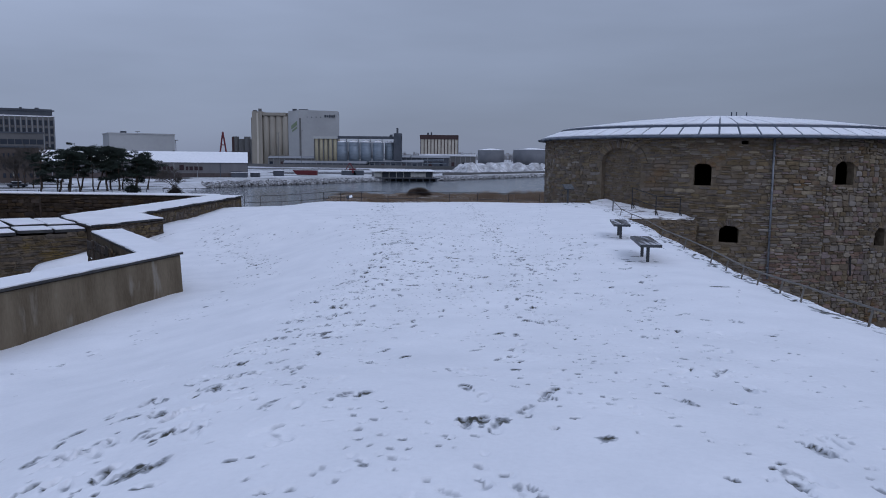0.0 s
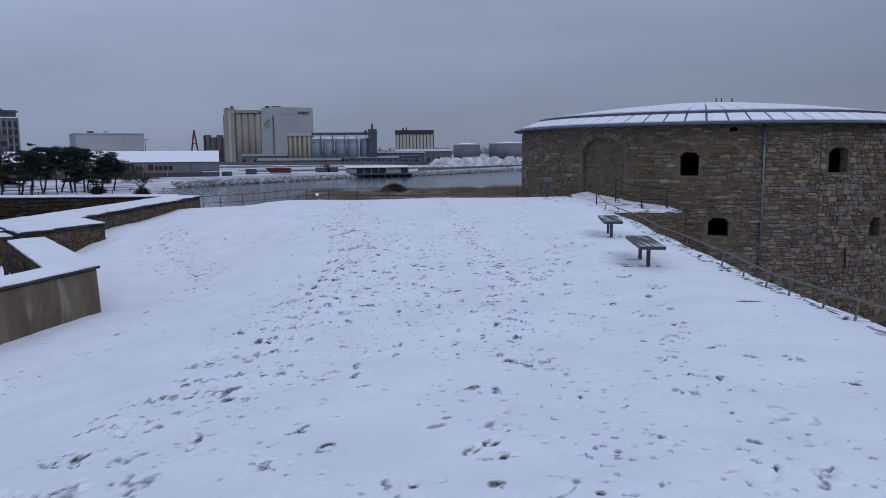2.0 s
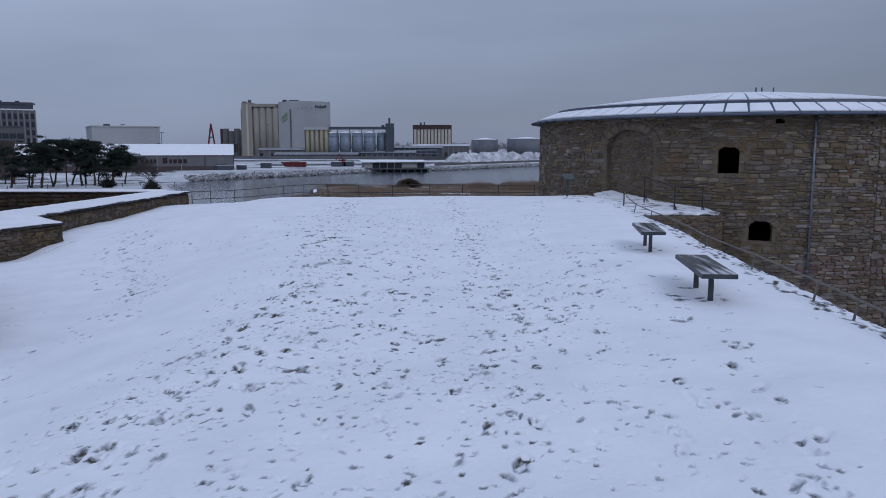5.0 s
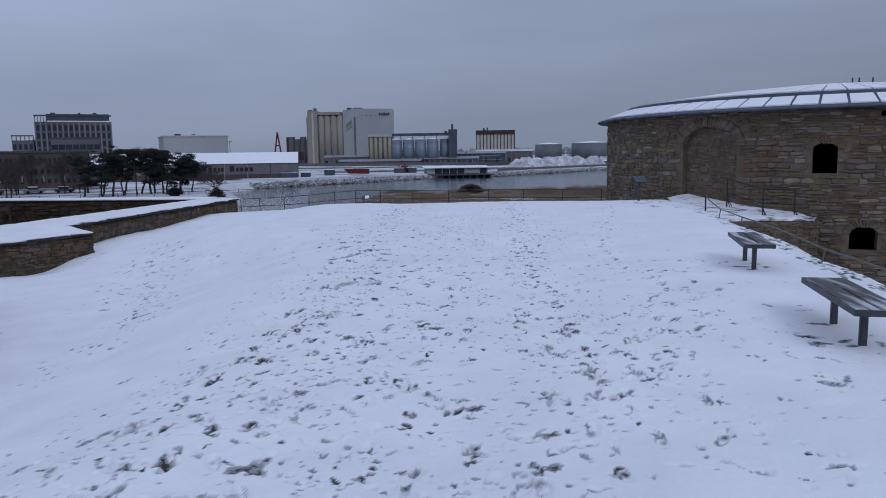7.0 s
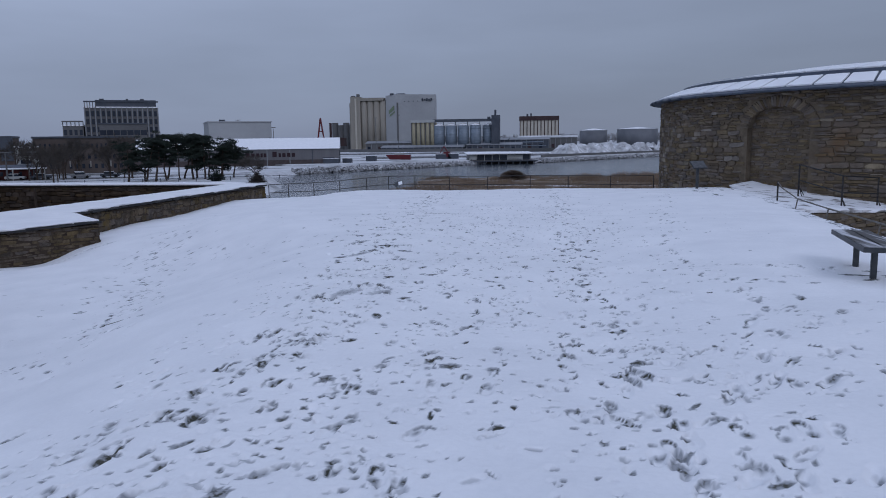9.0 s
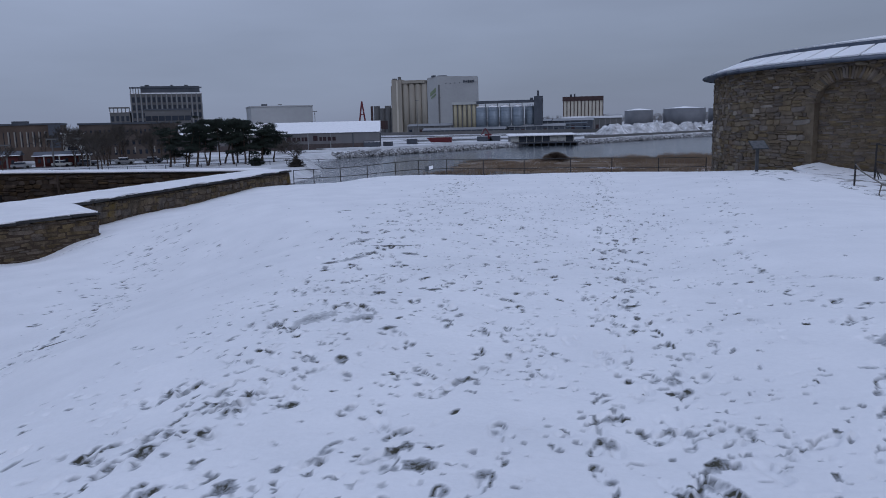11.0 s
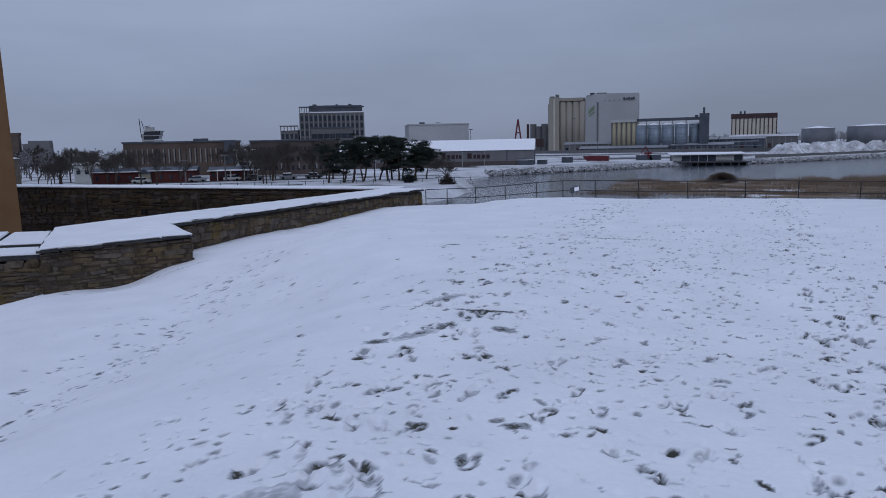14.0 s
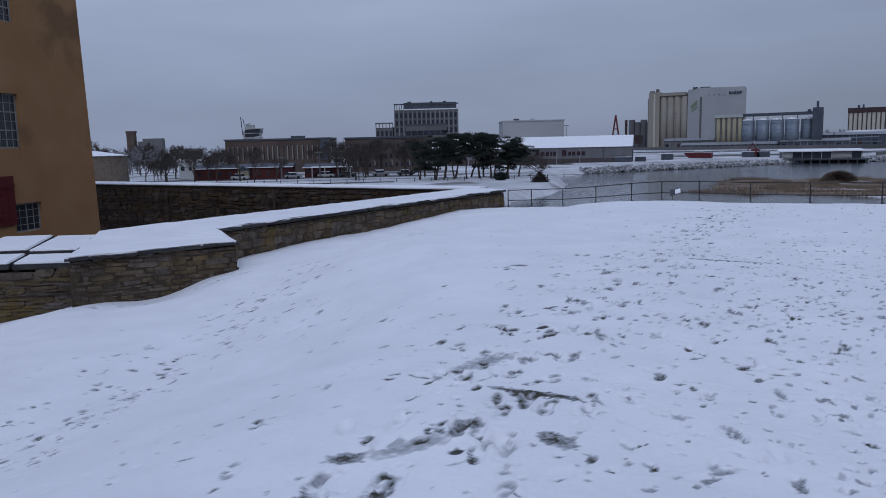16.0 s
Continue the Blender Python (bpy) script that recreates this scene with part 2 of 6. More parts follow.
def ground_z(x, y):
    x, y = np.asarray(x, float), np.asarray(y, float)
    z = np.interp(y, *CROWN)
    edge = np.interp(y, [0, 16, 24, 31, 45], [-0.6, -0.8, -2.5, -7.0, -6.0])
    z = z - np.interp(y, *LEFT_FALL) * step((edge - x) / 5.6) - 0.05 * np.maximum(0, edge - 5.6 - x) - 0.2 * np.maximum(0, -14.0 - x) * step((29 - y) / 1.5) - 0.26 * np.exp(-((x + 13.4) ** 2 + (y - 28.8) ** 2) / 1.1) - 0.9 * step((-12.0 - x) / 1.5) * step((26.4 - y) / 2)
    z = z + 0.17 * step((x - 2.0) / 3.0) * step((y - 5) / 6) * step((46 - y) / 10)
    over = x - np.interp(y, *CREST)
    z = z - 0.05 * np.maximum(0, over + 1.5) ** 2 * (over < 0) - (0.1125 + 0.75 * over) * (over >= 0)
    z = z + 0.05 * np.sin(0.55 * x + 0.31 * y) * np.cos(0.43 * y - 0.2 * x)
    inside = np.interp(y, WALL_LINE_Y, WALL_LINE_X) - x
    z = np.where(inside > 0, z - 6 * step(inside / 0.25), z)
    return np.maximum(z, -9.0)


def snow_field_material():
    """Snow with trodden spots where turf shows, by the depth pressed into it. Slush grey also stands in for print
    shade.
    """
    m = SNOW.copy()
    m.name = "trodden_snow"
    n, l = m.node_tree.nodes, m.node_tree.links
    bsdf = n["Principled BSDF"]
    source = bsdf.inputs["Base Color"].links[0].from_socket
    att = n.new("ShaderNodeAttribute")
    att.attribute_name = "turf"
    geo = n.new("ShaderNodeNewGeometry")
    no = n.new("ShaderNodeTexNoise")
    no.inputs["Scale"].default_value, no.inputs["Detail"].default_value = 45, 5
    l.new(geo.outputs["Position"], no.inputs["Vector"])
    s = n.new("ShaderNodeMath")
    s.operation = "MULTIPLY_ADD"
    s.inputs[1].default_value, s.inputs[2].default_value = 0.9, -0.45
    l.new(no.outputs[0], s.inputs[0])
    s2 = n.new("ShaderNodeMath")
    s2.operation = "ADD"
    l.new(s.outputs[0], s2.inputs[0])
    l.new(att.outputs["Fac"], s2.inputs[1])
    r = n.new("ShaderNodeMapRange")
    r.inputs["From Min"].default_value, r.inputs["From Max"].default_value = 0.55, 0.85
    l.new(s2.outputs[0], r.inputs[0])
    t = n.new("ShaderNodeMixRGB")
    t.inputs[1].default_value, t.inputs[2].default_value = (0.016, 0.017, 0.014, 1), (0.085, 0.082, 0.058, 1)
    l.new(no.outputs[0], t.inputs[0])
    mx = n.new("ShaderNodeMixRGB")
    l.new(r.outputs[0], mx.inputs[0])
    # trodden slush, its grey also painting the shade inside shallow prints
    wet = n.new("ShaderNodeMapRange")
    wet.inputs["From Min"].default_value, wet.inputs["From Max"].default_value = 0.10, 0.50
    l.new(att.outputs["Fac"], wet.inputs[0])
    slush = n.new("ShaderNodeMixRGB")
    slush.inputs[2].default_value = (0.34, 0.355, 0.375, 1)
    l.new(wet.outputs[0], slush.inputs[0])
    l.new(source, slush.inputs[1])
    l.new(slush.outputs[0], mx.inputs[1])
    l.new(t.outputs[0], mx.inputs[2])
    l.new(mx.outputs[0], bsdf.inputs["Base Color"])
    return m


def axis(*spans):
    out = [np.arange(a, b - 1e-6, s) for a, b, s in spans]
    return np.append(np.concatenate(out), spans[-1][1])


def build_ground():
    rng = np.random.default_rng(7)
    xs = axis((-60, -16, 4), (-16, -13, 0.25), (-13, -7, 0.06), (-7, -2.9, 0.034), (-2.9, 3.2, 0.02), (3.2, 5.6, 0.034), (5.6, 9, 0.045), (9, 15, 0.4), (15, 60, 5))
    ys = axis((-14, 0, 0.7), (0, 1, 0.2), (1, 25, 0.026), (25, 34, 0.06), (34, 48, 0.13), (49, 62, 1.0))
    gx, gy = np.meshgrid(xs, ys)
    z, turf = ground_z(gx, gy), np.zeros_like(gx)

    def lumps(size, amount):
        grid = rng.normal(0, 1, (int(80 / size) + 3, int(80 / size) + 3))
        u, v = (np.clip(gx, -30, 30) + 35) / size, (np.clip(gy, -14, 62) + 15) / size
        i, j = u.astype(int), v.astype(int)
        a, b = step(u - i), step(v - j)
        low = grid[j, i] * (1 - a) + grid[j, i + 1] * a
        high = grid[j + 1, i] * (1 - a) + grid[j + 1, i + 1] * a
        return amount * (low * (1 - b) + high * b)

    flat = (gy > 0) & (gy < 47)
    z += (lumps(3.6, 0.018) + lumps(1.7, 0.018) + lumps(0.6, 0.008) + lumps(0.19, 0.0035)) * flat

    for bx, by, foot in BENCH_SPOTS:
        near = np.exp(-((gx - bx) ** 2 + (0.8 * (gy - by)) ** 2) / 2.2)
        z += near * (foot - z)

    def press(x, y, turn, long, wide, depth, bare):
        reach = long * 2.2
        i0, i1 = np.searchsorted(xs, (x - reach, x + reach))
        j0, j1 = np.searchsorted(ys, (y - reach, y + reach))
        if i1 - i0 < 2 or j1 - j0 < 2:
            return
        sl = (slice(j0, j1), slice(i0, i1))
        dx, dy = gx[sl] - x, gy[sl] - y
        c, s = math.cos(turn), math.sin(turn)
        u, v = (dx * s + dy * c) / long, (dx * c - dy * s) / wide
        q = u * u + (v * (1 + 0.22 * u)) ** 2
        inside = np.clip((1.25 - q) * 2.2, 0, 1)
        z[sl] -= depth * inside * (0.7 + 0.3 * u.clip(-1, 1))
        z[sl] += 0.25 * depth * np.exp(-((np.sqrt(q) - 1.5) / 0.28) ** 2)
        su, sv = rng.uniform(-0.5, 0.5), rng.uniform(-0.45, 0.45)
        worn = (u - su) ** 2 / 0.75 + (v - sv) ** 2 / 0.7
        turf[sl] = np.maximum(turf[sl], bare * np.clip((1.3 - worn) * 1.6, 0, 1) * np.clip((1.6 - q) * 1.5, 0, 1))

    def boot(x, y, head, bare, depth=0.022):
        """A boot's print: a flat sole and heel with a raised rim, bare along part of its rim."""
        long, wide = rng.uniform(0.12, 0.15), rng.uniform(0.045, 0.058)
        reach = 0.3
        i0, i1 = np.searchsorted(xs, (x - reach, x + reach))
        j0, j1 = np.searchsorted(ys, (y - reach, y + reach))
        if i1 - i0 < 2 or j1 - j0 < 2:
            return
        sl = (slice(j0, j1), slice(i0, i1))
        dx, dy = gx[sl] - x, gy[sl] - y
        c, sn = math.cos(head), math.sin(head)
        u, v = (dx * sn + dy * c) / long, (dx * c - dy * sn) / wide
        v = v * (1.0 + 0.28 * np.exp(-((u + 0.25) / 0.25) ** 2) - 0.08 * u)
        q = np.sqrt((u * u) ** 1.3 + v * v)
        sole = np.clip((1.05 - q) * 6, 0, 1)
        z[sl] -= depth * sole * (0.75 + 0.25 * np.clip(u * rng.choice((-1, 1)), -1, 1))
        z[sl] += 0.34 * depth * np.exp(-((q - 1.3) / 0.2) ** 2)
        way = rng.uniform(0, 6.283)
        side = np.clip(0.35 + u * math.cos(way) + v * math.sin(way), 0, 1.2)
        spot = np.exp(-((u - rng.uniform(-0.7, 0.7)) / 0.4) ** 2 - ((v - rng.uniform(-0.5, 0.5)) / 0.6) ** 2)
        turf[sl] = np.maximum(turf[sl], bare * np.maximum(side * np.exp(-((q - 0.86) / 0.2) ** 2), spot) * np.clip((1.35 - q) * 4, 0, 1))

    def trail(points, pace, spread, tread=1.0, bare=0.45):
        for (xa, ya), (xb, yb) in zip(points, points[1:]):
            n = max(1, int(math.hypot(xb - xa, yb - ya) / pace))
            head = math.atan2(xb - xa, yb - ya)
            for k in range(n):
                f = (k + rng.uniform(-0.3, 0.3)) / n
                side = rng.normal(0, spread) + (0.11 if k % 2 else -0.11)
                x, y = xa + (xb - xa) * f + side * math.cos(head), ya + (yb - ya) * f - side * math.sin(head)
                worn = min(1.0, max(0.0, rng.normal(bare, 0.27)))
                if rng.random() < 0.62:
                    boot(x, y, head + rng.normal(0, 0.35) + (3.14 if rng.random() < 0.4 else 0), worn, rng.uniform(0.012, 0.028) * tread)
                else:
                    press(x, y, head + rng.normal(0, 0.7), rng.uniform(0.05, 0.11), rng.uniform(0.024, 0.042), rng.uniform(0.014, 0.03) * tread, worn)

    def paws(x, y, head, length):
        """A dog's trail: pairs of small dints, close together."""
        for k in range(int(length / 0.16)):
            head += rng.normal(0, 0.09)
            x, y = x + 0.16 * math.sin(head), y + 0.16 * math.cos(head)
            off = (0.05 if k % 2 else -0.05) + rng.normal(0, 0.025)
            size = rng.uniform(0.022, 0.034)
            press(x + off * math.cos(head), y - off * math.sin(head), rng.uniform(0, 3.14), size * rng.uniform(1, 1.5), size, rng.uniform(0.014, 0.026), max(0, rng.normal(0.46, 0.2)))

    def bare_patch(x, y, turn, long, wide, cover=0.62):
        """Turf scuffed bare: many short scrapes within a ragged oval."""
        for k in range(int(14 + 260 * long * wide / 0.03)):
            a, r = rng.uniform(0, 6.283), math.sqrt(rng.random())
            u, v = long * r * math.cos(a), wide * r * math.sin(a)
            press(x + u * math.sin(turn) + v * math.cos(turn), y + u * math.cos(turn) - v * math.sin(turn), turn + rng.normal(0, 0.5), rng.uniform(0.022, 0.06), rng.uniform(0.012, 0.022), 0.0007, cover * rng.uniform(0.5, 1.35) * (1.1 - 0.5 * r))

    left_band = [(-2.3, 1.2), (-2.05, 2.5), (-2.0, 4.5), (-1.9, 7.0), (-1.7, 8.6), (-1.5, 11), (-1.55, 12.4), (-1.4, 14.4), (-1.5, 16.4), (-1.3, 18.2), (-1.5, 19.8), (-1.85, 22), (-2.3, 24), (-2.6, 27), (-3.0, 33), (-3.4, 44)]
    right_band = [(0.4, 1.3), (0.5, 2.5), (0.75, 4.1), (1.0, 6.4), (1.45, 7.6), (1.5, 9), (1.4, 10.6), (1.5, 12.2), (2.0, 13), (2.1, 14.7), (1.7, 16.3), (1.75, 18), (1.6, 19.6), (1.8, 21.6), (1.7, 24), (1.5, 30), (1.4, 44)]
    for k in range(13):
        trail(left_band, 0.66, 0.36, 1.05, 0.68)
    for k in range(6):
        trail(left_band, 0.7, 0.75, 0.9, 0.5)
        trail(right_band, 0.66, 0.24, 1.0, 0.6)
        trail(right_band[7:], 0.7, 0.5, 0.9, 0.5)
    trail([(-1.08, 1.7), (-0.95, 2.8), (-0.6, 3.8), (-0.38, 6.4), (-0.2, 7.8), (0.1, 8.7), (0.5, 9.8), (0.5, 11), (0.2, 13), (0.2, 16), (0.6, 20), (0.4, 28)], 0.42, 0.05, 1.0, 0.6)
    for k in range(4):
        trail([(2.2, 1.4), (2.4, 2.9), (2.7, 4.9), (2.9, 7.5), (3.2, 8.4), (3.5, 9.8), (4.1, 12.5), (3.6, 16), (3.2, 22), (4.2, 30), (6.0, 39)], 0.62, 0.16, 0.9, 0.55)
        trail([(3.9, 6.5), (3.5, 8), (2.7, 9.3), (2.3, 13.6), (3.2, 16), (4.4, 21)], 0.64, 0.3, 0.9, 0.5)
        trail([(0.4, 11.3), (0.5, 13.5), (0.1, 16), (0.4, 18.5), (-0.3, 21.5), (-0.2, 26), (-0.8, 34)], 0.66, 0.45, 0.9, 0.52)
        trail([(-0.6, 11), (-0.5, 15), (-0.6, 18), (-0.7, 21), (-1.2, 25), (-1.8, 30)], 0.66, 0.35, 0.9, 0.55)
        trail([(-6.0, 7.9), (-5.3, 10.9), (-4.9, 13.1), (-5.6, 18.0), (-6.2, 21.0), (-7.9, 25), (-9.4, 28), (-10.4, 31), (-11.4, 38)], 0.62, 0.2, 0.8, 0.5)
        trail([(-5.0, 19.0), (-6.7, 22.8), (-7.9, 25), (-8.9, 27.5), (-9.6, 30.5)], 0.58, 0.22, 0.9, 0.55)
        trail([(-7.6, 21.6), (-8.6, 24.4), (-9.6, 27.3), (-10.6, 30)], 0.6, 0.3, 0.8, 0.52)
        trail([(-4.4, 16.6), (-6.1, 21.4), (-8.6, 27.9), (-9.0, 29.6)], 0.62, 0.3, 0.8, 0.52)
        trail([(-3.9, 24.4), (-4.9, 24.9), (-8.2, 27.5)], 0.6, 0.4, 0.7, 0.45)
        trail([(-4.2, 28), (-1.8, 30), (0.5, 29.5), (2.8, 27)], 0.6, 0.7, 0.8, 0.55)
        trail([(1.9, 24), (1.5, 19), (2.3, 13.7), (3.2, 15.9), (4.5, 18.5)], 0.64, 0.4, 0.9, 0.52)
    for k in range(330):
        y = rng.uniform(1.5, 32)
        side = rng.random()
        x = rng.normal(-1.5, 0.8) if side < 0.35 else rng.normal(1.4, 0.8) if side < 0.7 else rng.uniform(-1.4, 3.6)
        if not (-0.5 < x < 0.9 and 2.5 < y < 7.5):
            paws(x, y, rng.normal(0, 0.7) + (3.14 if rng.random() < 0.5 else 0), rng.uniform(0.8, 3.2))
    for k in range(6000):
        y = 2 + 42 * rng.random() ** 0.8
        x = rng.normal(0.1, 1.9) if rng.random() < 0.6 else rng.uniform(-11, 5.6)
        smooth = (-0.6 < x < 0.8 and 2 < y < 8.5) or (-5 < x < -2.7 and y < 20)
        if not smooth:
            size = rng.uniform(0.018, 0.038)
            press(x, y, rng.uniform(0, 3.14), size * rng.uniform(1, 2.2), size * 0.6, rng.uniform(0.012, 0.026), max(0, rng.normal(0.45, 0.25)))
    for k in range(70):
        x, y = rng.normal(0.2, 1.6), rng.uniform(1.6, 28)
        head, ln = rng.normal(1.5, 0.5), rng.uniform(0.12, 0.34)
        for j in range(int(ln / 0.025)):
            press(x + j * 0.025 * math.sin(head), y + j * 0.025 * math.cos(head), head, 0.03, 0.011, 0.007, rng.uniform(0.1, 0.35))
            head += rng.normal(0, 0.05)
    # larger scuffed patches, then long narrow scrapes
    for x, y, long in ((-1.81, 1.84, 0.2), (1.12, 2.1, 0.09), (0.73, 4.2, 0.10), (0.48, 2.45, 0.1), (-1.41, 6.7, 0.12), (-1.49, 7.1, 0.17), (-0.56, 11.5, 0.18), (-0.66, 13.2, 0.12), (0.92, 12.85, 0.12), (1.48, 11.6, 0.12), (1.48, 12.25, 0.11), (0.17, 15.85, 0.13), (-0.65, 15.3, 0.13), (0.34, 15.65, 0.15), (1.96, 15.9, 0.12), (0.37, 17.2, 0.10), (-0.59, 18.35, 0.13), (-1.53, 18.2, 0.13), (-0.49, 20.0, 0.13), (-1.91, 22.25, 0.16), (-2.3, 21.5, 0.15), (-1.35, 22.3, 0.2), (1.68, 19.5, 0.12), (-4.4, 28.4, 0.22)):
        bare_patch(x, y, rng.normal(0.8, 0.5), long * 0.62, long * 0.42, 0.75)
    for x, y, turn, long, wide in ((-0.95, 18.67, 0.6, 0.24, 0.07), (-1.36, 18.55, 0.4, 0.30, 0.12), (-2.47, 23.6, 0.2, 0.34, 0.12), (-2.05, 21.8, 0.55, 0.30, 0.09)):
        bare_patch(x, y, turn, long, wide, 0.42)
    for x, y, turn, long in ((0.29, 2.5, 1.35, 0.13), (-5.6, 20.0, 1.3, 0.36), (-1.76, 23.0, 1.5, 0.40), (-1.8, 30.1, 1.5, 0.6), (4.82, 10.2, 1.5, 0.16)):
        bare_patch(x, y, turn, long, 0.045, 0.9)
    for bx, by, foot in BENCH_SPOTS:
        for k in range(5):
            bare_patch(bx + rng.normal(-0.25, 0.22), by + rng.normal(0, 0.4), rng.uniform(0.8, 1.9), rng.uniform(0.06, 0.13), rng.uniform(0.03, 0.05), 0.8)
        for k in range(14):
            boot(bx + rng.normal(-0.2, 0.5), by + rng.normal(0, 0.6), rng.uniform(0, 6.28), rng.uniform(0.2, 0.7))
    # thin snow and grass along the crest of the bank and by the wall foot
    for k in range(1150):
        y = rng.uniform(4, 34)
        x = np.interp(y, *CREST) + rng.uniform(-0.45, 0.9)
        press(x, y, rng.normal(0.1, 0.6), rng.uniform(0.07, 0.26), rng.uniform(0.04, 0.06), 0.012, rng.uniform(0.35, 0.98))
    for k in range(60):
        y = rng.uniform(33, 42)
        press(rng.uniform(6.5, 9.5), y, rng.normal(0.6, 0.5), rng.uniform(0.15, 0.5), 0.09, 0.01, rng.uniform(0.3, 0.8))
    for k in range(90):
        f = rng.random()
        press(-14.2 + 1.7 * f + 0.35, 27.6 + 2.9 * f - 0.25, 0.55, rng.uniform(0.1, 0.4), 0.05, 0.01, rng.uniform(0.2, 0.7))
    nx, ny = len(xs), len(ys)
    verts = np.stack([gx, gy, z], -1).reshape(-1, 3)
    i = (np.arange(ny - 1)[:, None] * nx + np.arange(nx - 1)).ravel()
    faces = np.stack([i, i + 1, i + nx + 1, i + nx], 1)
    me = bpy.data.meshes.new("ground")
    me.vertices.add(len(verts))
    me.vertices.foreach_set("co", verts.ravel())
    me.loops.add(faces.size)
    me.loops.foreach_set("vertex_index", faces.ravel().astype(np.int32))
    me.polygons.add(len(faces))
    me.polygons.foreach_set("loop_start", np.arange(0, faces.size, 4, dtype=np.int32))
    me.polygons.foreach_set("use_smooth", np.ones(len(faces), bool))
    me.update(calc_edges=True)
    layer = me.attributes.new("turf", "FLOAT", "POINT")
    layer.data.foreach_set("value", turf.ravel().astype(np.float32))
    me.materials.append(snow_field_material())
    return tagged(new("ground", me), "trodden snow over turf on the rampart", "ground", kind="structure")


BENCH_SPOTS = ((4.78, 14.95, -0.46), (5.30, 19.85, -0.43))
build_ground()


# ---- masonry ----
def unit_stone(seed):
    """A rough stone, one metre each way, its back open, its outline uneven and its face cushioned."""
    r = random.Random(seed)
    j = lambda s: r.uniform(-s, s)  # noqa: E731
    cut = [r.uniform(0.04, 0.26) for _ in range(4)]
    rim = [(-0.5 + cut[0], -0.5), (0.5 - cut[1], -0.5), (0.5, -0.5 + cut[1] * 1.3), (0.5, 0.5 - cut[2] * 1.3), (0.5 - cut[2], 0.5), (-0.5 + cut[3], 0.5), (-0.5, 0.5 - cut[3] * 1.3), (-0.5, -0.5 + cut[0] * 1.3)]
    rim = [(x + j(0.05), z + j(0.09)) for x, z in rim]
    n = len(rim)
    back = [(x, 0, z) for x, z in rim]
    front = [(x * 0.94 + j(0.025), -1 + j(0.25), z * 0.87 + j(0.04)) for x, z in rim]
    v = back + front + [(j(0.15), -1.1 + j(0.25), j(0.15))]
    return v, [(i, (i + 1) % n, n + (i + 1) % n, n + i) for i in range(n)] + [(n + i, n + (i + 1) % n, 2 * n) for i in range(n)]


STONES = [unit_stone(k) for k in range(14)]


def masonry(parent, place, u0, u1, v0, v1, mat, low=0.13, high=0.28, wide=(0.25, 0.75), proud=0.035, skip=None, near=None, seed=1, joint=0.018, tone=None, name="stone", limit=300):
    """Courses of rubble over (u, v). place(u, v): the point and the outward direction and the direction along. Stones in the stretch near are parts."""
    r = random.Random(seed)
    meshes = {}
    joined = {}
    count = 0
    todo = []
    v = v0
    while v < v1 - 0.04:
        h = min(low + (high - low) * r.random() ** 1.5, v1 - v)
        u = u0 - r.uniform(0, wide[0])
        while u < u1:
            w = r.uniform(*wide) * (0.55 + 1.6 * h + 0.6 * r.random())
            a, b = max(u, u0), min(u + w, u1)
            u += w
            if b - a < 0.08:
                continue
            kind = r.random()
            if kind < 0.22 and h > 0.12:
                cut_at = h * r.uniform(0.35, 0.65)
                todo += [(a, b, v, cut_at), (a, b, v + cut_at, h - cut_at)]
            elif kind < 0.30:
                todo.append((a + 0.03, b - 0.03, v - 0.02, h + 0.04))
            else:
                todo.append((a, b, v, h))
        v += h
    for a, b, v, h in todo:
            cu = (a + b) / 2
            cv = v + h / 2 + r.uniform(-0.02, 0.02) + 0.035 * math.sin(1.1 * cu + seed) + 0.02 * math.sin(2.7 * cu + 2.0 * v)
            if skip and skip(a, b, v, v + h):
                continue
            p, out, along = place(cu, cv)
            k = r.randrange(len(STONES))
            m = tone(cu, cv, r) if tone else mat
            frame_m = Matrix((along, -out, Vector((0, 0, 1)))).transposed().to_4x4()
            full = Matrix.Translation(p) @ frame_m @ Matrix.Rotation(r.uniform(-0.05, 0.05), 4, "Y") @ Matrix.Diagonal((b - a - joint, proud * r.uniform(0.4, 1.4), h - joint, 1))
            if near and near(cu, cv) and count < limit:
                count += 1
                if (k, m.name) not in meshes:
                    me = bpy.data.meshes.new(name)
                    me.from_pydata(*[STONES[k][0], [], STONES[k][1]])
                    me.materials.append(m)
                    meshes[k, m.name] = me
                ob = new(name, meshes[k, m.name])
                ob.parent = parent
                ob.matrix_basis = parent.matrix_world.inverted() @ full
            else:
                joined.setdefault(m.name, (m, Shape()))[1].add([full @ Vector(q) for q in STONES[k][0]], STONES[k][1])
    inv = parent.matrix_world.inverted()
    for m, sh in joined.values():
        sh.v = [inv @ Vector(q) for q in sh.v]
        ob = sh.out("stonework", m, parent)
        tagged(ob, kind="stuff")


def straight(p, q):
    """Placement on a vertical face from p to q, seen from its right-hand side."""
    d = (Vector((*q, 0)) - Vector((*p, 0))).normalized()
    out = Vector((d.y, -d.x, 0))
    return (lambda u, v: (Vector((p[0] + d.x * u, p[1] + d.y * u, v)) - out * 0.004, out, d)), math.hypot(q[0] - p[0], q[1] - p[1])


